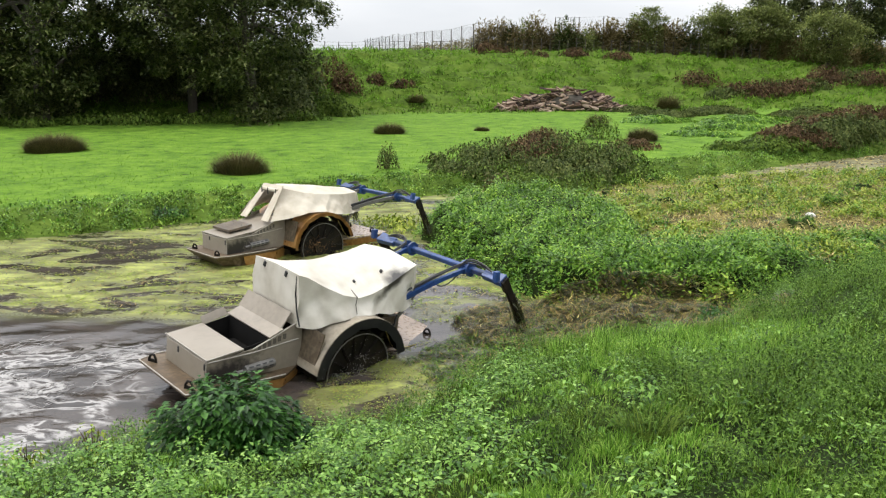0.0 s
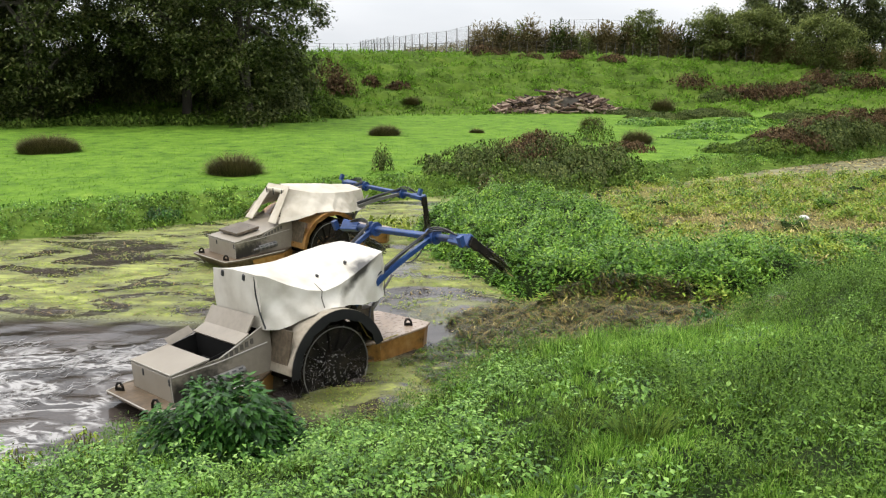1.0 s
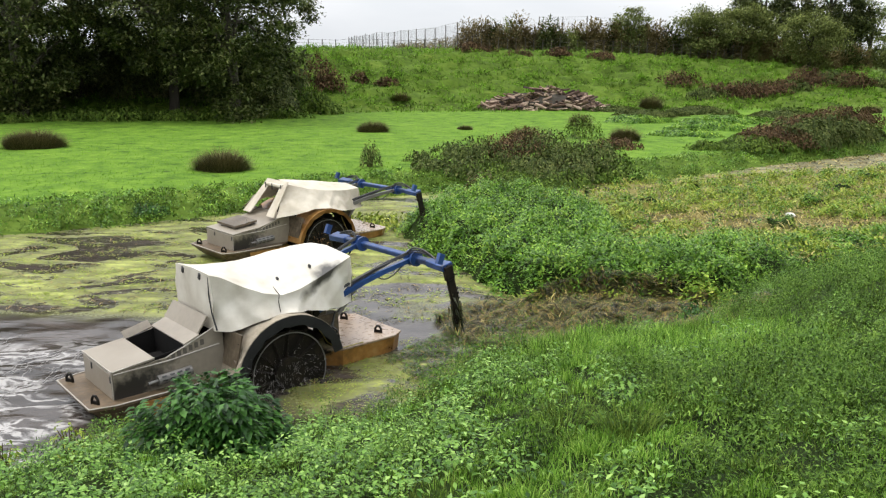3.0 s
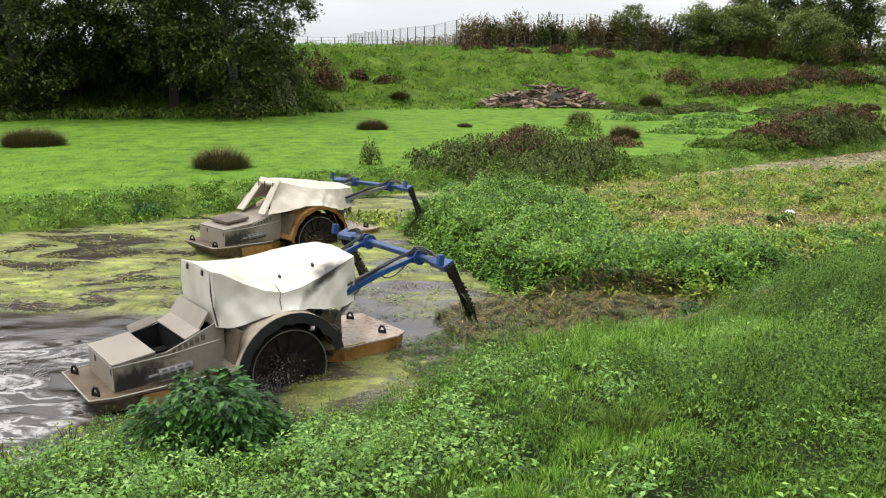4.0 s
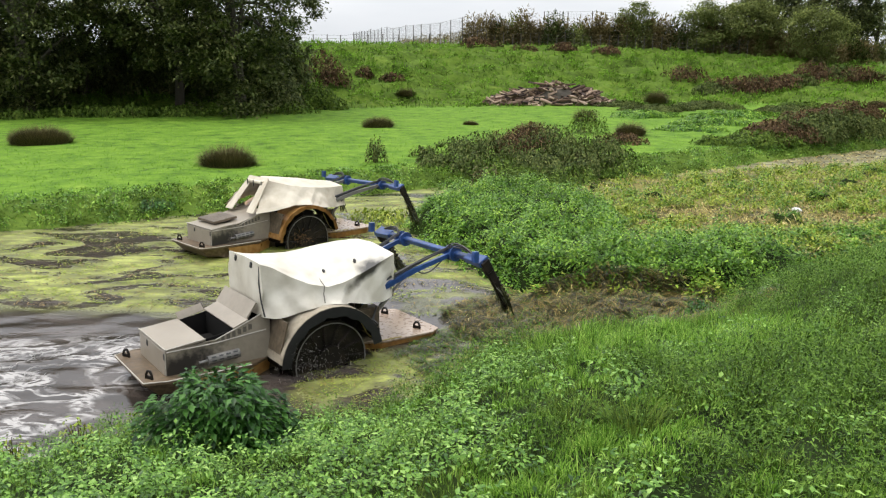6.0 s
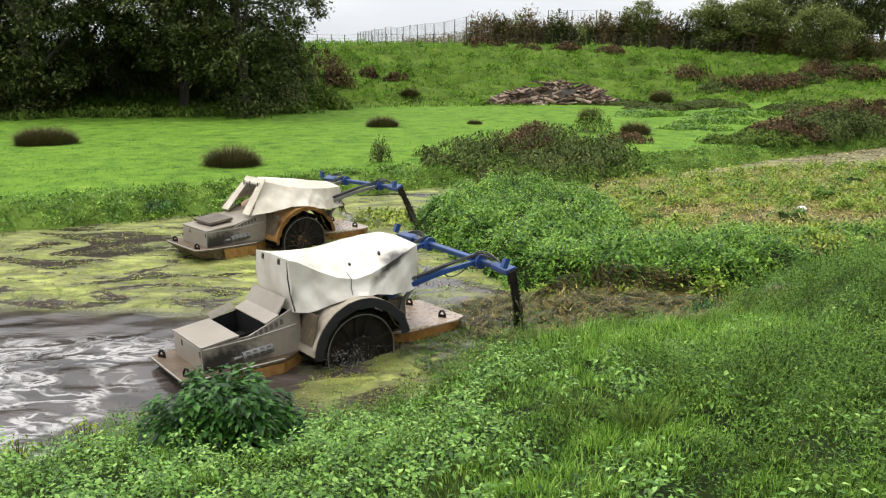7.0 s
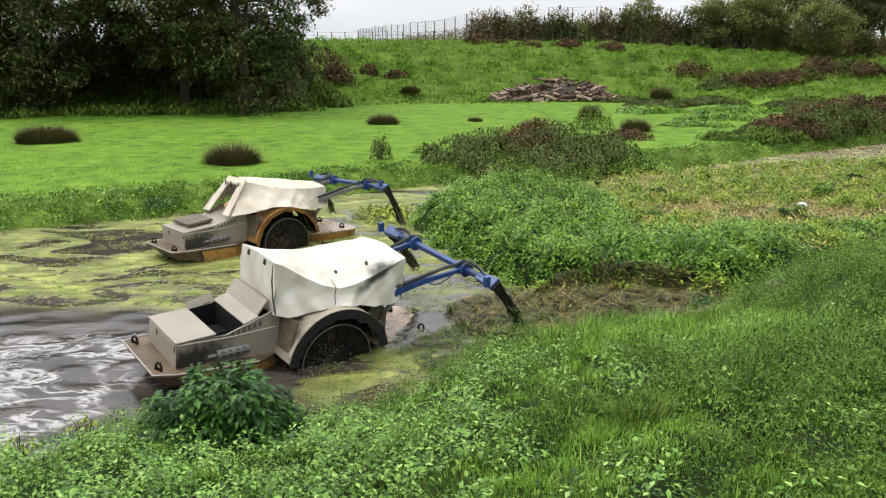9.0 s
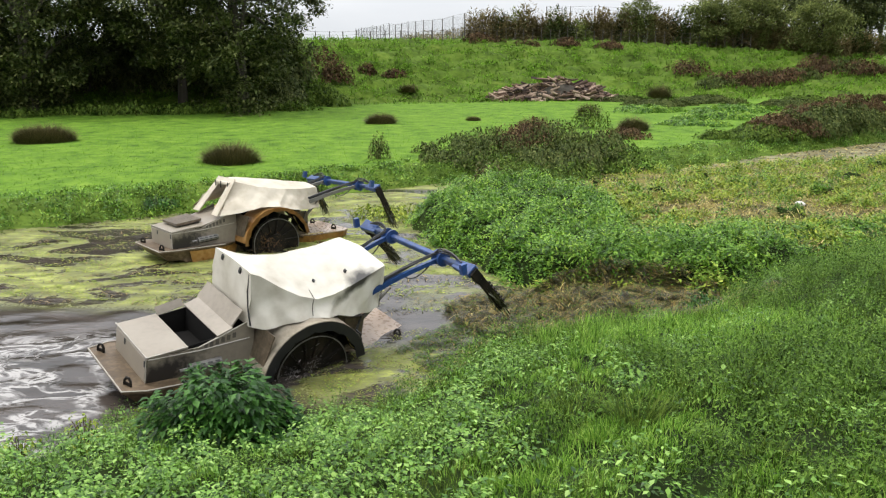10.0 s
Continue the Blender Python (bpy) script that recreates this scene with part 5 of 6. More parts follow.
for k, nm, mt, lb in ((dark, "far_bank_weeds", "sedge", "dark rank weeds along the far bank"), (~dark, "far_bank_herbs", "cress", "rank green herbs along the far bank")):
    n = k.sum()
    hummocks(nm, mt, lb, "herbs", x[k], y[k], rand(0.18, 0.50, n), rand(0.10, 0.36, n) * (0.25 + 0.75 * d[k]), 52, (0.06, 0.14), ground_z, (0.45, 0.9), TRI, 0.6)
x, y = land_points(60000, -45, 60, 48, 82, lambda x, y: in_view(x, y, 3) & (y > 59 + 0.17 * x) & (patch(x, y * 1.6, 3.6, 91) > -0.3))
k = rng.random(len(x)) < 0.5
strew("embankment_grass", "meadow", "tussocky grass on the embankment", "grass", BLADE, x[k], y[k], ground_z(x[k], y[k]) - 0.02, (0.12, 0.28), (0.04, 0.08), (-0.2, 0.8))
# dark tussocks also paint in the shadow lines of the terraced slope
k = ~k & (patch(x, y * 2.2, 3.4, 92) > 0.15)
strew("embankment_tussocks", "sedge", "darker tussocks on the embankment, partly standing in for its shadow lines", "grass", BLADE, x[k], y[k], ground_z(x[k], y[k]) - 0.02, (0.22, 0.5), (0.05, 0.11), (-0.2, 0.9))
x, y = land_points(3400, -24, 45, 56, 80, lambda x, y: in_view(x, y, 3) & (y > 61 + 0.17 * x) & (patch(x * 0.55, y * 1.7, 3.8, 98) > 0.1))
x, y = thin(x, y, 0.8)
n = len(x)
hummocks("embankment_hummocks", "meadow", "grassy hummocks along the embankment", "grass", x, y, rand(0.4, 1.0, n), rand(0.15, 0.42, n), 34, (0.18, 0.42), ground_z, (0.3, 0.6), TRI, 0.7)
k = rng.random(n) < 0.6
n = k.sum()
# dark copy on each hummock's side away from the sun, as its shade
hummocks("embankment_sedge", "sedge", "darker sedge between the hummocks", "grass", x[k] + 0.3, y[k] - 0.7, rand(0.3, 0.8, n), rand(0.08, 0.25, n), 26, (0.18, 0.42), ground_z, (0.3, 0.6), TRI, 0.7)
x, y = land_points(20000, -45, 60, 48, 80, lambda x, y: in_view(x, y, 3) & (y > 59 + 0.17 * x) & (patch(x, y * 1.8, 4.2, 95) > 0.2))
strew("embankment_weeds", "scrub", "dull weeds in the hollows of the embankment", "weeds", TRI, x, y, ground_z(x, y) + rand(0, 0.25, len(x)), (0.12, 0.3), (0.8, 1.2), (-0.8, 0.6))


def rush_tuft(px, py, w, h, mat="rush"):
    ob = thing("rush_tuft", "dark olive tuft of rushes in the meadow", "rushes", "rush tufts in the meadow")
    ob.location = (px, py, float(ground_z(px, py)) - 0.03)
    n = int(1500 * w)
    a, q = rand(0, math.tau, n), np.sqrt(rand(0, 1, n))
    hh = h * rand(0.55, 1.1, n) * (1.05 - 0.45 * q ** 2)
    st = scatter("tuft", BLADE_V, BLADE_F, np.stack([w / 2 * 0.8 * q * np.cos(a), w / 2 * 0.6 * q * np.sin(a), 0 * a], 1), a + rand(-0.6, 0.6, n), rand(-0.1, 0.8, n) * (0.3 + q),
            np.stack([hh, rand(0.008, 0.020, n), hh], 1), mat, "", "", parent=ob)
    tagged(st, kind="stuff")


for px, py, w, h in ((-16.6, 35.8, 3.0, 0.85), (-7.1, 29.0, 2.2, 0.85), (-2.8, 44.0, 1.9, 0.65), (8.8, 48.0, 1.3, 0.9), (9.6, 40.3, 1.6, 0.75), (4.8, 39.6, 1.2, 0.85), (17.2, 64.5, 1.8, 1.3), (2.1, 45.5, 1.0, 0.3),
                     (33.0, 62.0, 1.8, 0.7), (-1.9, 62.5, 1.6, 0.7), (-8.9, 61.0, 1.4, 0.6)):
    rush_tuft(px, py, w, h)
rush_tuft(-16.9, 35.2, 1.6, 0.8)
leafy("shrub", "small olive shrub in the meadow", "shrub", (-2.0, 29.8, 0.55), 700, (0.36, 0.36), 0.85, "scrub", (0.06, 0.12), group="scrub in the meadow")
leafy("shrub", "low dark thistle patch in the meadow", "shrub", (-7.5, 22.3, float(ground_z(-7.5, 22.3))), 500, (0.5, 0.4), 0.32, "nettle", (0.06, 0.14), group="scrub in the meadow")
random.seed(3)
for px, py, r, h, m in ((0.2, 29.5, 0.8, 0.5, "scrub"), (1.2, 29.0, 0.9, 0.6, "scrub"), (1.9, 31.0, 1.2, 1.0, "scrub"), (2.3, 28.4, 1.3, 0.8, "grass_dark"), (3.2, 32.0, 1.4, 1.1, "russet"), (3.7, 29.3, 1.5, 0.9, "scrub"),
                        (4.6, 31.8, 1.4, 1.1, "scrub"), (5.2, 29.6, 1.5, 0.95, "scrub"), (6.2, 31.0, 1.3, 0.8, "scrub"), (3.0, 26.9, 1.3, 0.7, "grass_dark"), (4.6, 27.9, 1.2, 0.7, "grass_dark"), (6.6, 29.6, 1.1, 0.6, "grass_dark"),
                        (1.0, 33.2, 0.8, 0.6, "scrub"), (4.4, 36.5, 1.2, 0.7, "russet"), (8.4, 36.5, 1.0, 0.5, "russet"), (7.7, 41.2, 0.9, 0.9, "grass_dark"), (-0.3, 31.5, 0.5, 0.5, "scrub"), (1.9, 27.7, 0.6, 0.7, "rush")):
    leafy("bramble_bush", "olive-brown bush of weeds and brambles beside the stream", "bush", (px, py, max(0.0, float(ground_z(px, py)))), int(1300 * r * r), (r, r * 0.9), random.uniform(0.7, 1.2) * h, m, (0.06, 0.17), group="bushes beside the stream", stems=16)
for px, py, r, h, m in ((14.3, 36.6, 1.6, 0.9, "grass_dark"), (15.6, 37.8, 1.8, 1.3, "russet"), (17.6, 38.5, 1.8, 1.4, "scrub"), (19.5, 40.0, 1.8, 1.5, "scrub"), (21.4, 42.0, 1.9, 1.4, "scrub"), (18.6, 42.0, 1.7, 1.2, "russet"),
                        (21.5, 46.0, 1.9, 1.2, "russet"), (16.0, 47.0, 2.2, 0.7, "cress"), (19.0, 52.0, 2.4, 0.7, "cress"), (24.5, 49.0, 2.3, 1.5, "russet"), (13.5, 43.0, 1.6, 0.5, "cress"), (13.0, 52.0, 2.0, 0.5, "cress"),
                        (24.0, 56.0, 2.2, 0.8, "scrub"), (15.2, 57.0, 2.2, 0.7, "scrub"), (19.5, 60.0, 2.2, 0.8, "scrub"), (13.8, 61.5, 1.6, 0.8, "scrub"), (27.0, 61.0, 2.0, 0.8, "grass_dark"), (12.2, 36.3, 0.7, 0.6, "grass_dark")):
    leafy("bramble_bush", "russet and olive rough growth on the far side", "bush", (px, py, float(ground_z(px, py))), int(1100 * r * r), (r, r * 0.8), random.uniform(0.5, 0.85) * h, m, (0.08, 0.22), group="rough growth beyond the bend", stems=12, template=TRI)
for k in range(19):
    px = 22 + k * 1.35 + random.uniform(-0.6, 0.6)
    py = 68 + 0.12 * px + random.uniform(-2, 2)
    leafy("bracken_clump", "russet bracken at the foot of the embankment", "bracken", (px, py, float(ground_z(px, py)) - 0.1), 1300, (1.9, 1.1), random.uniform(0.7, 1.4), ("russet", "scrub", "russet")[k % 3], (0.14, 0.3), group="bracken along the embankment", stems=8, template=TRI)
for px, py, r, h in ((-8.3, 64.5, 1.5, 2.2), (-7.2, 63.0, 1.1, 1.6), (-5.2, 66, 0.7, 0.9), (3.9, 77.5, 1.3, 0.9), (5.3, 77.6, 1.0, 0.8), (8.4, 77.8, 1.3, 0.7), (12, 78, 1.1, 0.7), (-3, 66, 0.9, 0.6), (16, 78, 1.3, 0.7)):
    leafy("bracken_clump", "brown bracken clump on the embankment", "bracken", (px, py, float(ground_z(px, py)) - 0.1), 900, (r, r * 0.7), h, "russet", (0.14, 0.3), group="bracken along the embankment", stems=8, template=TRI)
for k in range(22):
    px = -33 + k * 1.15 + random.uniform(-0.4, 0.4)
    py = 47.5 + 0.28 * (px + 30) + random.uniform(-1.2, 1.2)
    leafy("weed_clump", "rank green weeds along the wood's edge", "weeds", (px, py, float(ground_z(px, py))), 500, (1.3, 0.8), random.uniform(0.4, 0.8), "grass_dark", (0.12, 0.26), group="weeds along the wood", stems=6, template=TRI)


# ---------------------------------------------------------------- log pile, fence
def log_pile():
    pile = thing("log_pile", "long heap of split brown logs on the grass", "log pile")
    meshes = []
    for k in range(6):
        bm = bmesh.new()
        sides = 7
        tube(bm, [(-0.5, 0, 0), (0, 0.02, 0.01 * k), (0.5, 0, 0)], 0.10, 0.085, sides=sides)
        for v in bm.verts:
            v.co.y *= 1 + 0.3 * math.sin(k * 2 + v.co.z * 20)
            if k % 2 and v.co.z > 0.03:
                v.co.z = 0.03
        me = bpy.data.meshes.new("log")
        bm.to_mesh(me)
        bm.free()
        me.materials.append(M["log"])
        meshes.append(me)
    for k in range(290):
        u = random.uniform(-1, 1)
        px = 8.6 + 4.7 * u
        top = (1.5 if u > -0.2 else 1.1) * (1 - abs(u) ** 2.4) + 0.15
        zz = random.uniform(0.05, 1) * top
        py = 63.6 - (1.5 * (1 - zz / 2.0)) + random.uniform(-0.4, 0.4)
        ob = new("log", meshes[k % 6])
        ob.parent = pile
        s = random.uniform(0.6, 1.25)
        ob.matrix_basis = pose(px, py, float(ground_z(px, py)) + zz, random.uniform(0, 360), random.uniform(-28, 28), random.gauss(0, 35)) @ Matrix.Diagonal((s * 1.05, random.uniform(0.6, 1.25), random.uniform(0.6, 1.25), 1))
    bm = bmesh.new()
    bmesh.ops.create_uvsphere(bm, u_segments=24, v_segments=12, radius=1)
    for v in bm.verts:
        v.co = Vector((v.co.x * 4.4, v.co.y * 1.2, max(v.co.z, -0.1) * 1.25 * (1 + 0.3 * noise.noise(v.co * 3))))
    part("packed_core", bm, "bark", pile, "", pose(8.6, 63.4, float(ground_z(8.6, 63.4)) - 0.05))


log_pile()


def fence(name, label, pts, height, spacing, net, thick, category="fence"):
    """Posts along a line; with a net, wires and mesh between them."""
    ob = thing(name, label, category)
    line = [Vector((*p, 0)) for p in pts]
    places = []
    for a, b in zip(line, line[1:]):
        n = max(1, int((b - a).length / spacing))
        places += [a.lerp(b, i / n) for i in range(n)]
    places.append(line[-1])
    tops = []
    for p in places:
        z = float(ground_z(p.x, p.y))
        hh = height * random.uniform(0.93, 1.07)
        bm = bmesh.new()
        lean = random.uniform(-0.05, 0.05)
        tube(bm, [(p.x, p.y, z - 0.3), (p.x + lean, p.y, z + hh)], thick, thick * 0.85, sides=6)
        part("post", bm, "post", ob)
        tops.append((p.x, p.y, z, hh))
    for f in ((0.35, 0.65, 0.95) if not net else (0.08, 0.5, 0.99)):
        bm = bmesh.new()
        tube(bm, [(x, y, z + hh * f) for x, y, z, hh in tops], 0.012, sides=4)
        part("wire", bm, "post", ob)
    if net:
        for a, b in zip(tops, tops[1:]):
            bm = bmesh.new()
            for k in range(1, 15):
                t = k / 15
                x, y, z = a[0] + (b[0] - a[0]) * t, a[1] + (b[1] - a[1]) * t, a[2] + (b[2] - a[2]) * t
                tube(bm, [(x, y, z + 0.1), (x, y, z + height * 0.98)], 0.006, sides=3, caps=False)
            for k in range(1, 16):
                f = k / 16
                tube(bm, [(a[0], a[1], a[2] + height * f), (b[0], b[1], b[2] + height * f)], 0.005, sides=3, caps=False)
            tagged(part("net_panel", bm, "netting", ob, "pale grey fruit netting"), kind="stuff")


fence("post_and_wire_fence", "low wooden post and wire fence on the crest", [(-16, 79), (-6, 80.5), (2.6, 79.2)], 1.0, 1.25, False, 0.05)
fence("net_fence", "tall posts carrying pale fruit netting behind the crest", [(2.9, 81), (-1.2, 97), (-7, 120), (-13.6, 150)], 2.5, 3.4, True, 0.05)
fence("crest_fence", "row of slim stakes in front of the hedge", [(3.4, 79.6), (10, 80.2), (20, 80.6), (30, 81)], 1.25, 0.8, False, 0.035)
fence("net_fence", "tall posts carrying pale fruit netting behind the hedge", [(12, 92), (20, 94), (28, 96)], 3.7, 2.6, True, 0.05)


# ---------------------------------------------------------------- trees
def tree(label, at, height, crown, trunk_r, leaves, mat, leaf, clumps, group="", limbs=9, low=0.2, seed=0, name="tree", cl=(0.5, 1.1)):
    """A tapered trunk with limbs and a crown of leaf clumps with gaps; crown: half-widths in x, y and half-height."""
    random.seed(seed)
    g = np.random.default_rng(seed + 100)
    ob = thing(name, label, "tree", group)
    ob.location = (*at, float(ground_z(*at)) - 0.1)
    bm = bmesh.new()
    lean = random.uniform(-0.5, 0.5)
    tube(bm, [(0, 0, 0), (lean * 0.3, 0.1, height * 0.25), (lean, 0.0, height * 0.55), (lean * 1.2, 0.1, height * 0.9)], trunk_r, trunk_r * 0.2, sides=9)
    part("trunk", bm, "bark", ob)
    cz = height - crown[2]
    for k in range(limbs):
        bm = bmesh.new()
        a = k * math.tau / limbs + random.uniform(-0.4, 0.4)
        z0 = height * random.uniform(0.12, 0.6)
        q = random.uniform(0.55, 0.9)
        end = (crown[0] * q * math.cos(a), crown[1] * q * math.sin(a), cz + crown[2] * random.uniform(-0.6, 0.5))
        tube(bm, bend((lean * z0 / height, 0, z0), (end[0] * 0.5, end[1] * 0.5, max(z0, end[2]) + 0.6), end, 7), trunk_r * 0.36, trunk_r * 0.05, sides=6)
        part("limb", bm, "bark", ob)
    # clumps over the outer part of the crown, hanging lower in places
    d = g.normal(size=(clumps, 3))
    d /= np.linalg.norm(d, axis=1)[:, None]
    rad = g.uniform(0.62, 1.02, clumps)[:, None] * (1 + 0.18 * np.sin(d[:, :1] * 5 + seed) * np.cos(d[:, 1:2] * 4 + d[:, 2:] * 5))
    c = d * rad * np.array(crown) + np.array([0, 0, cz])
    c[:, 2] = np.maximum(c[:, 2], low * height * g.uniform(0.6, 1.6, clumps))
    idx = g.integers(0, clumps, leaves)
    size = g.uniform(*cl, clumps)
    off = g.normal(size=(leaves, 3)) * size[idx][:, None] * np.array([0.55, 0.55, 0.34])
    p = c[idx] + off
    ln = g.uniform(*leaf, leaves)
    cr = scatter("crown", *TRI, p, g.uniform(0, math.tau, leaves), g.uniform(-0.6, 1.1, leaves), np.stack([ln, ln * g.uniform(0.7, 1.2, leaves), ln], 1), mat, "", "", parent=ob)
    tagged(cr, kind="stuff")
    return ob


GW = "broad trees along the meadow"
tree("broad dark green tree overhanging the meadow", (-11.7, 52.0), 13.5, (3.8, 4.2, 7.0), 0.4, 34000, "tree", (0.16, 0.35), 230, GW, seed=1, low=0.04)
tree("broad dark green tree overhanging the meadow", (-17.0, 57.2), 15.5, (5.2, 8.4, 6.8), 0.35, 34000, "tree", (0.16, 0.35), 220, GW, seed=2, low=0.22)
tree("broad dark green tree overhanging the meadow", (-24.2, 51.0), 14.5, (4.6, 4.6, 7.4), 0.45, 34000, "tree", (0.16, 0.35), 230, GW, seed=3, low=0.07)
tree("broad dark green tree overhanging the meadow", (-30.0, 53.0), 15.0, (6.5, 4.8, 7.6), 0.5, 36000, "tree", (0.18, 0.34), 160, GW, seed=4, low=0.08)
tree("dark green tree behind the first row", (-29.5, 57.0), 16.0, (5.0, 4.0, 8.2), 0.45, 30000, "tree", (0.2, 0.36), 170, GW, seed=7, low=0.06)
tree("dark green tree behind the first row", (-14.0, 59.5), 14.0, (6.5, 4.0, 6.8), 0.45, 30000, "tree", (0.2, 0.36), 170, GW, seed=5, low=0.06)
tree("dark green tree behind the first row", (-24.5, 60.0), 16.0, (8.5, 4.0, 8.0), 0.45, 36000, "tree", (0.2, 0.36), 180, GW, seed=6, low=0.06)
# added shrubs that block light from behind and keep the hollow dark
for k in range(9):
    px = -27.5 + k * 2.1
    leafy("undergrowth_bush", "shrub added to block light behind the hollow under the trees", "bush", (px, 60.0 + (k % 3) * 0.8, float(ground_z(px, 60.0)) - 0.2), 3600, (1.9, 1.2), 3.6 + (k % 2), "tree", (0.2, 0.4), group="undergrowth under the trees", stems=8, template=TRI, hollow=0, dome=6)
leafy("undergrowth_bush", "dark green shrub at the wood's corner", "bush", (-10.4, 55.0, 0.4), 5200, (2.2, 1.8), 3.0, "tree", (0.16, 0.32), group="undergrowth under the trees", stems=14, template=TRI, hollow=0)
leafy("undergrowth_bush", "green bramble bush below the embankment", "bush", (-8.2, 57.5, 0.5), 3600, (2.2, 1.5), 1.5, "grass_dark", (0.14, 0.3), group="undergrowth under the trees", stems=14, template=TRI)

# hedge on the crest
random.seed(11)
for k in range(40):
    px = 4.0 + k * 0.98 + random.uniform(-0.3, 0.3)
    hgt = 2.6 - 0.4 * (k > 25) + 0.45 * math.sin(k * 1.7) + random.uniform(-0.3, 0.3)
    leafy("hedge_shrub", "ragged olive-brown hedge shrub on the crest", "hedge", (px, 83 + random.uniform(-0.8, 0.8), float(ground_z(px, 83)) - 0.1), 2100, (1.3, 1.1), hgt, ("hedge", "hedge", "scrub", "hedge", "tree_far", "hedge")[k % 6], (0.17, 0.38), group="hedge on the crest", stem_mat="hedge", stems=34, template=TRI, tilt=(-1.3, 0.2), dome=4, hollow=0)
for k in range(9):
    px, py = 3.4 - k * 0.95, 98 + k * 3.2
    leafy("hedge_shrub", "brown shrub behind the netting", "hedge", (px, py, float(ground_z(px, py)) - 0.1), 700, (1.6, 1.2), 1.7 - 0.07 * k, "hedge", (0.14, 0.32), group="shrubs behind the netting", stems=10, template=TRI, tilt=(-1.3, 0.2), dome=4, hollow=0)
GR = "trees at the end of the hedge"
tree("slender autumn tree in the hedge", (19.8, 83.5), 4.4, (2.0, 1.8, 1.7), 0.12, 5200, "tree_far", (0.14, 0.3), 70, GR, seed=21, low=0.3, cl=(0.25, 0.6))
tree("olive-green round tree in the hedge", (26.8, 82.0), 4.9, (2.7, 2.2, 2.1), 0.2, 11000, "tree_far", (0.16, 0.32), 80, GR, seed=22, low=0.2)
tree("olive-green round tree in the hedge", (31.5, 84.0), 6.0, (3.0, 2.5, 2.8), 0.24, 12000, "tree_far", (0.16, 0.34), 80, GR, seed=23, low=0.15)
tree("fresh green tree before the hedge", (35.6, 79.0), 5.6, (3.0, 2.5, 2.8), 0.2, 13000, "tree_far", (0.14, 0.3), 90, GR, seed=24, low=0.06)
tree("tall dark tree at the hedge's end", (41.5, 88.0), 12.0, (4.0, 3.0, 5.6), 0.35, 26000, "tree", (0.22, 0.42), 150, GR, seed=25, low=0.15)
tree("tall dark tree at the hedge's end", (36.0, 92.0), 9.0, (4.0, 3.0, 4.2), 0.35, 20000, "tree", (0.22, 0.42), 120, GR, seed=26, low=0.15)
tree("far tree beyond the hedge", (50.0, 96.0), 7.5, (4.0, 3.0, 3.4), 0.35, 8000, "tree_far", (0.25, 0.45), 70, GR, seed=27, low=0.15)
tree("far tree beyond the hedge", (48.0, 84.0), 3.6, (3.6, 2.5, 1.7), 0.2, 6000, "tree_far", (0.2, 0.4), 60, GR, seed=28, low=0.05)


# ---------------------------------------------------------------- foam and spray
def foam_patch(size, seed):
    """A raft of foam: a few wavy ribbons that thin out at their ends."""
    g = np.random.default_rng(seed)
    bm = bmesh.new()
    for k in range(7):
        ln, y0, ph = size * g.uniform(0.4, 1.6), g.normal(0, 0.5) * size, g.uniform(0, 6)
        x0 = g.normal(0, 0.5) * size
        rows = []
        for i in range(13):
            t = i / 12
            w = (0.001 + 0.009 * math.sin(math.pi * t)) * g.uniform(0.3, 1.3)
            yy = y0 + 0.22 * size * math.sin(5 * t + ph) + 0.07 * size * math.sin(17 * t + ph)
            rows.append([(x0 + (t - 0.5) * ln, yy - w, 0.0), (x0 + (t - 0.5) * ln, yy, 0.006), (x0 + (t - 0.5) * ln, yy + w, 0.0)])
        loft(bm, rows)
    ob = part("foam_patch", bm, "foam", smooth=True)
    return tagged(ob, "lacy white foam drifting on the stirred water", "foam", "foam in the wash", "stuff")


def spray_burst(name, label, mat, seed, n=110, spread=0.14):
    """A burst of drops thrown up by a paddle."""
    g = np.random.default_rng(seed)
    v = [(-1, 0, -0.6), (1, 0, -0.6), (0, 1, 0.2), (0, -0.7, 0.9)]
    ob = scatter(name, v, [(0, 1, 2), (0, 2, 3), (1, 3, 2), (0, 3, 1)], g.normal(0, spread, (n, 3)) * np.array([1.2, 0.8, 1.0]), g.uniform(0, 6.28, n), g.uniform(0, 3, n),
                 np.stack([(r := g.uniform(0.0015, 0.0055, n)), r, r * g.uniform(1, 9, n)], 1), mat, label, "spray", kind="stuff")
    return tagged(ob, group="spray at the paddle wheels")


foam = [foam_patch(0.22 + 0.05 * (k % 4), 40 + k) for k in range(16)]
spray = [spray_burst("spray_burst", "clear drops thrown up by the near boat's paddle wheel", "spray", 70 + k) for k in range(7)]
mud_spray = [spray_burst("mud_spray", "brown drops running off the far boat's paddle wheel", "mud", 90 + k, 120, 0.11) for k in range(4)]

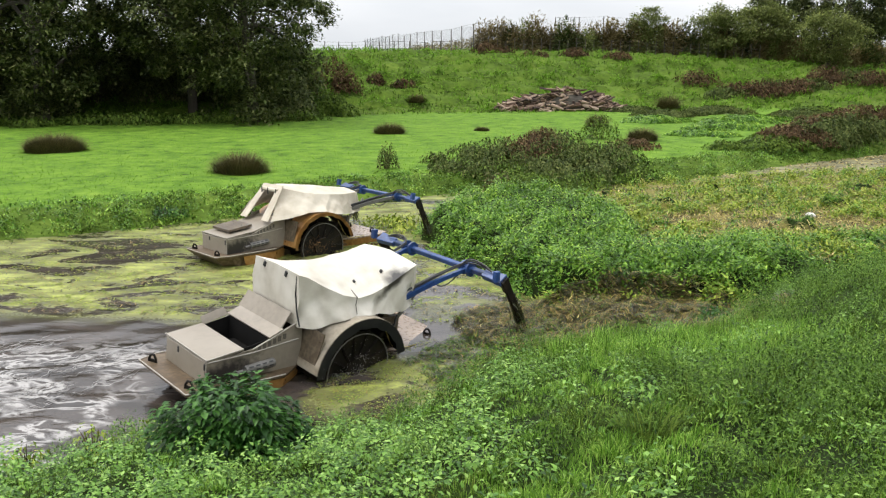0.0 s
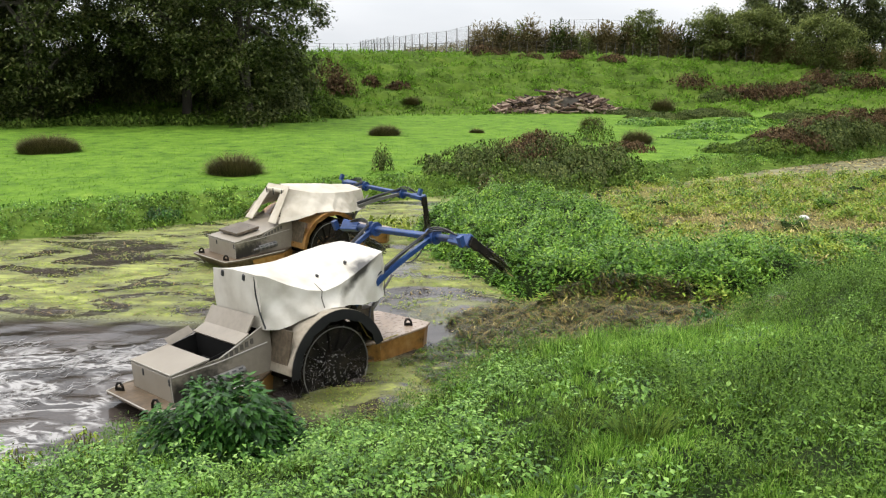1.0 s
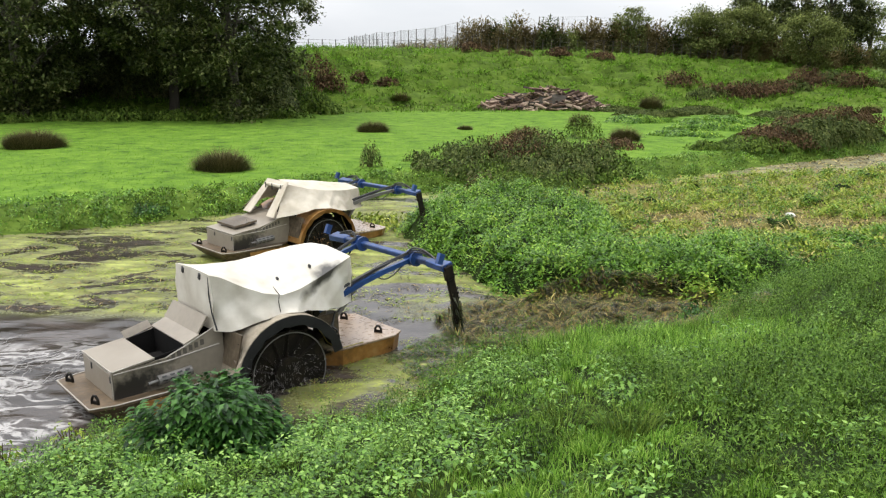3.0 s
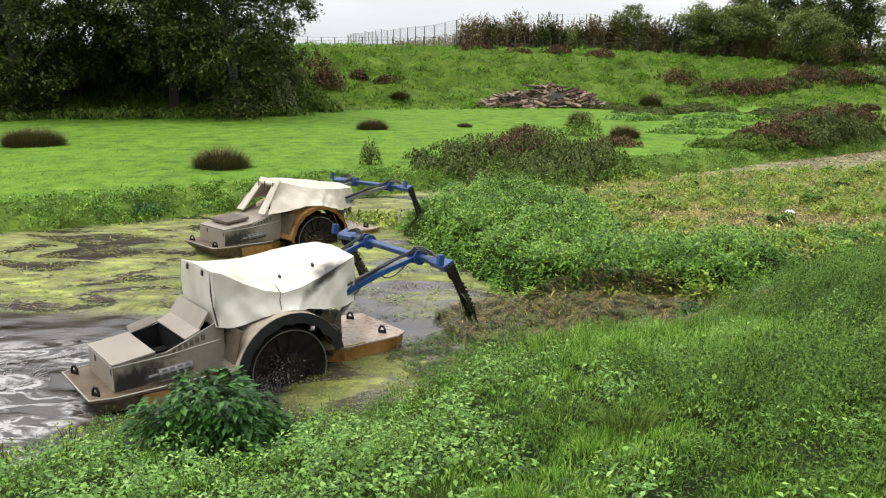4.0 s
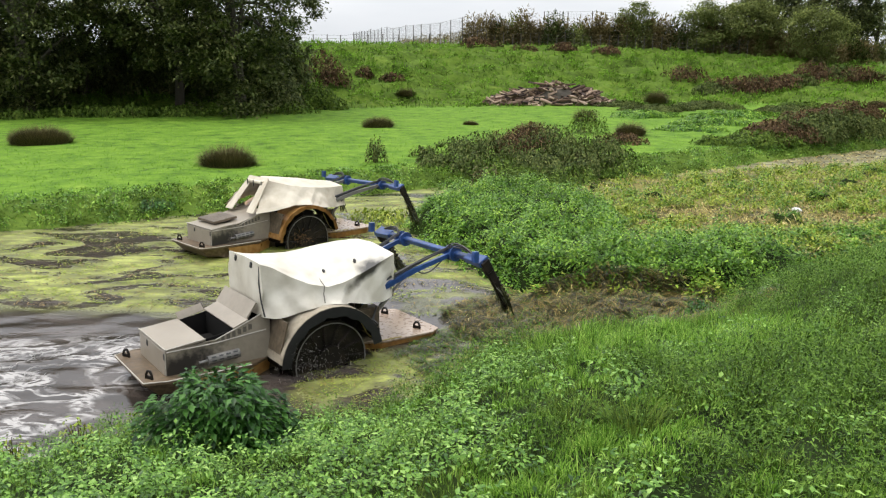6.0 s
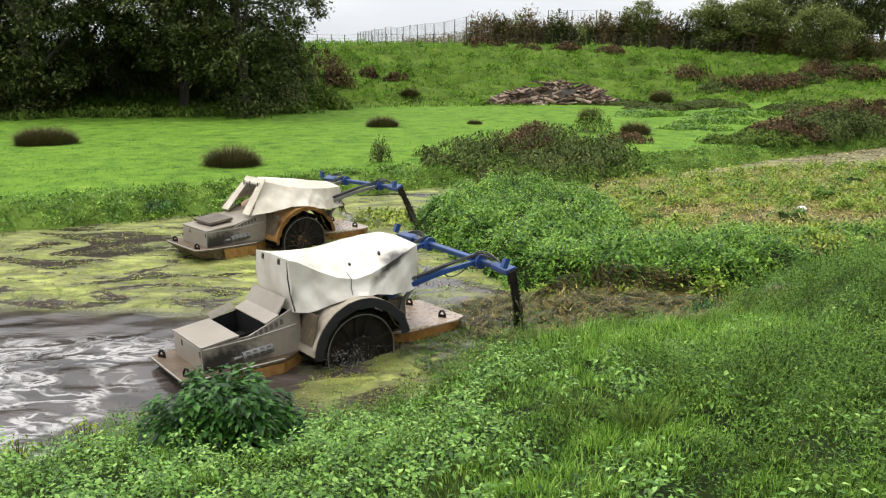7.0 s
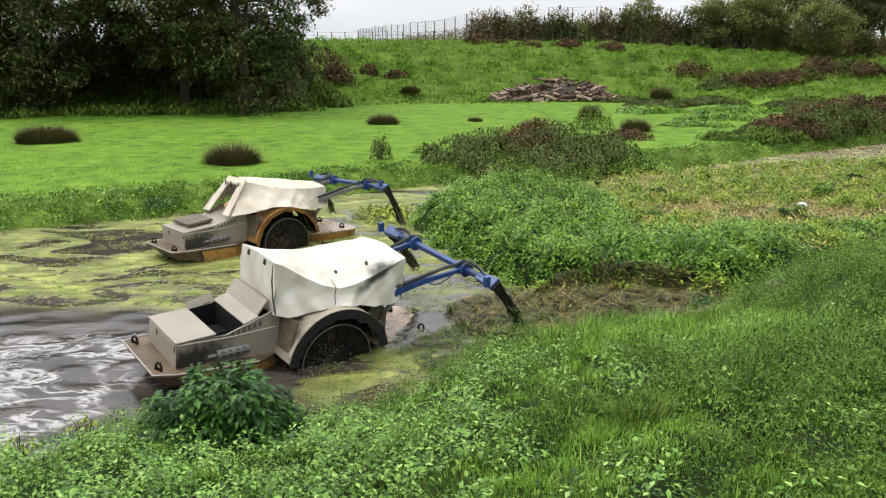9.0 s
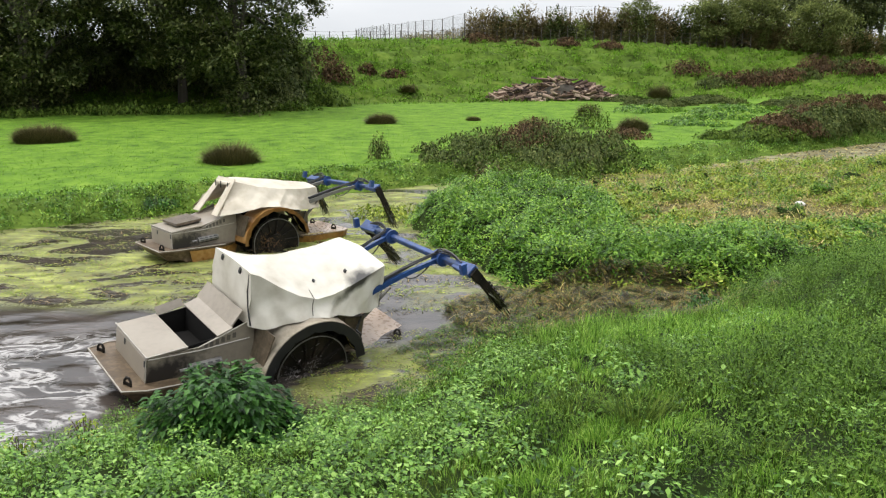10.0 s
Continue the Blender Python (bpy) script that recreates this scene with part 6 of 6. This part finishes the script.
# ---------------------------------------------------------------- what moves
# seconds, x, y, z, roll, pitch, yaw of the boat, lift of the arms, swing of the rake, twist of the arms
BOAT_A_ROWS = (
    (0, -3.69, 10.15, 0.058, 5.6, 3.3, 44.5, 18.1, 35.1, -1.3),
    (0.5, -3.78, 9.86, 0.058, 3.0, 2.6, 45.4, 21.5, 43.0, -8.8),
    (1, -3.79, 9.65, -0.064, -3.9, -1.8, 45.0, 26.5, 52.6, 0.6),
    (1.5, -3.93, 9.66, -0.003, -3.7, 0.1, 44.6, 24.1, 13.9, 1.0),
    (2, -4.19, 9.70, 0.037, -0.5, 2.0, 42.1, 24.1, 28.0, 0.3),
    (2.5, -4.28, 9.65, -0.025, -1.3, -0.8, 40.5, 18.1, 9.3, 0.6),
    (4, -4.39, 9.90, -0.038, -1.8, -0.2, 36.1, 19.6, 27.0, 1.0),
    (4.5, -4.30, 10.02, -0.058, -1.8, -0.8, 35.4, 15.6, 16.6, 1.4),
    (5, -4.23, 10.13, -0.013, -2.0, 1.0, 35.3, 16.8, 33.8, 2.9),
    (5.5, -4.16, 10.25, 0.007, -0.2, 2.1, 35.3, 23.3, 38.9, -1.1),
    (7, -3.64, 10.59, -0.117, -2.2, -0.9, 35.9, 11.1, 11.5, 3.2),
    (7.5, -3.57, 10.67, -0.064, -3.2, 0.7, 35.0, 10.3, 13.9, 7.9),
    (8, -3.72, 10.78, 0.000, -2.3, 2.9, 32.4, 14.7, 20.4, 10.9),
    (8.5, -3.89, 10.69, 0.034, 2.4, 3.5, 34.0, 16.1, 31.7, 6.3),
    (9, -4.01, 10.44, 0.068, 4.4, 3.8, 36.2, 16.6, 41.9, 2.2),
    (9.5, -4.12, 10.20, 0.105, 6.7, 4.3, 37.6, 19.1, 46.8, -2.7),
    (10, -4.26, 9.98, 0.098, 9.1, 3.6, 39.0, 23.6, 46.5, -5.6),
)
BOAT_B_ROWS = (
    (0, -5.20, 17.40, -0.018, -0.6, 0.4, 43.0, 9.4, 23.8, 1.2),
    (0.5, -5.12, 17.44, -0.013, -0.1, 0.6, 43.3, 8.3, 30.2, 3.0),
    (1, -4.83, 17.20, -0.036, -0.0, -2.0, 44.7, 8.0, 8.0, 1.3),
    (1.5, -4.80, 17.51, -0.016, 1.4, -0.4, 44.5, 10.0, 11.8, -0.3),
    (2, -4.76, 17.62, 0.008, 0.4, 0.5, 44.4, 9.9, 15.9, 0.0),
    (2.5, -4.67, 17.50, -0.006, 1.5, -0.3, 45.0, 9.9, 12.2, -0.6),
    (4, -4.94, 17.79, -0.018, -0.8, 1.3, 43.2, 13.7, 23.6, -1.4),
    (4.5, -5.04, 17.72, -0.013, -0.8, 1.1, 43.3, 13.2, 25.7, -1.3),
    (5, -5.12, 17.64, -0.004, -0.9, 1.0, 42.9, 12.9, 26.1, -1.6),
    (5.5, -5.21, 17.59, -0.005, -0.8, 1.0, 43.1, 13.4, 26.7, -1.0),
    (7, -5.44, 17.32, 0.007, 0.1, 1.0, 43.0, 13.2, 27.9, -1.8),
    (7.5, -5.52, 17.17, 0.003, -0.2, 0.8, 42.5, 13.2, 27.3, -1.9),
    (8, -5.62, 17.12, 0.010, -0.1, 0.9, 41.9, 13.0, 31.8, -1.7),
    (8.5, -5.72, 17.06, 0.014, -0.2, 1.0, 41.6, 13.4, 29.2, -1.7),
    (9, -5.79, 16.92, 0.012, -0.1, 0.8, 41.3, 13.4, 26.9, -1.9),
    (9.5, -5.88, 16.84, 0.018, -0.1, 1.0, 40.7, 14.0, 27.4, -1.9),
    (10, -5.99, 16.88, 0.020, -0.8, 1.2, 39.9, 13.9, 26.0, -1.5),
)


def smooth_rows(rows):
    """The rows at every tenth of a second, along a smooth curve through them."""
    r = np.array(rows)
    t, v = r[:, 0], r[:, 1:]
    h, d = np.diff(t), np.diff(v, axis=0) / np.diff(t)[:, None]
    m = np.vstack([d[:1], np.where(d[1:] * d[:-1] > 0, 2 * d[1:] * d[:-1] / (d[1:] + d[:-1] + np.where(d[1:] * d[:-1] > 0, 0, 1)), 0) * 0.6 + 0.2 * (d[1:] + d[:-1]), d[-1:]])
    out = []
    for k in range(101):
        x = k / 10
        i = min(int(np.searchsorted(t, x, "right")) - 1, len(h) - 1)
        s = (x - t[i]) / h[i]
        out.append((x, *(v[i] * (1 + 2 * s) * (1 - s) ** 2 + v[i + 1] * s * s * (3 - 2 * s) + h[i] * (m[i] * s * (1 - s) ** 2 - m[i + 1] * s * s * (1 - s)))))
    return out


def drive(made, rows, spin):
    boat, arms, rake, wheels = made
    rows = smooth_rows(rows)
    walk(boat, [(r[0], pose(*r[1:7])) for r in rows])
    lifted = [(r[0], pose(*BOAT_ARM["pivot"], r[9], -r[7], 0)) for r in rows]
    walk(arms, lifted)
    walk(rake, [(r[0], m @ pose(BOAT_ARM["reach"], 0, 0, 0, r[7] - r[8], 0)) for r, (_, m) in zip(rows, lifted)])
    for w, s in zip(wheels, (-1, 1)):
        walk(w, [(k * 0.1, pose(2.52, 0.72 * s, 0.30, 0, spin * 0.1 * k, 0)) for k in range(101)])


def motions():
    drive(boat_a, BOAT_A_ROWS, 390)
    drive(boat_b, BOAT_B_ROWS, 300)
    # foam drifts away astern
    for k, ob in enumerate(foam):
        x0, y0 = -4.0 - 0.26 * (k % 8), 12.5 - 0.42 * (k % 7) - 0.13 * (k % 3)
        shift = 0.22 * (k % 5)
        walk(ob, [(t, pose(x0 - shift - 0.16 * t - 0.1 * math.sin(t + k), y0 - 0.05 * t - 0.05 * math.sin(1.3 * t + k), WATER + 0.02, 0, 0, 20 + 9 * k % 40 + 4 * t)) for t in range(11)])
    # drops rise behind the wheel, fall, and pass back under water
    for bursts, rows, fall in ((spray, smooth_rows(BOAT_A_ROWS), 0.62), (mud_spray, smooth_rows(BOAT_B_ROWS), 0.5)):
        for k, ob in enumerate(bursts):
            keys = []
            for i, r in enumerate(rows):
                u = (r[0] / fall + k / len(bursts)) % 1.0
                if u < 0.75:
                    v = u / 0.75
                    local = Vector((2.05 - 0.25 * v + 0.24 * (k % 4), -1.0 - 0.10 * v, 0.10 + 1.9 * v * (1 - v) * (0.7 + 0.15 * (k % 3)) - 0.25 * v))
                else:
                    v = (u - 0.75) / 0.25
                    local = Vector((1.80 + 0.25 * v + 0.24 * (k % 4), -1.1 + 0.10 * v, -0.55 + 0.1 * v))
                keys.append((r[0], Matrix.Translation(pose(*r[1:7]) @ local)))
            walk(ob, keys)


motions()
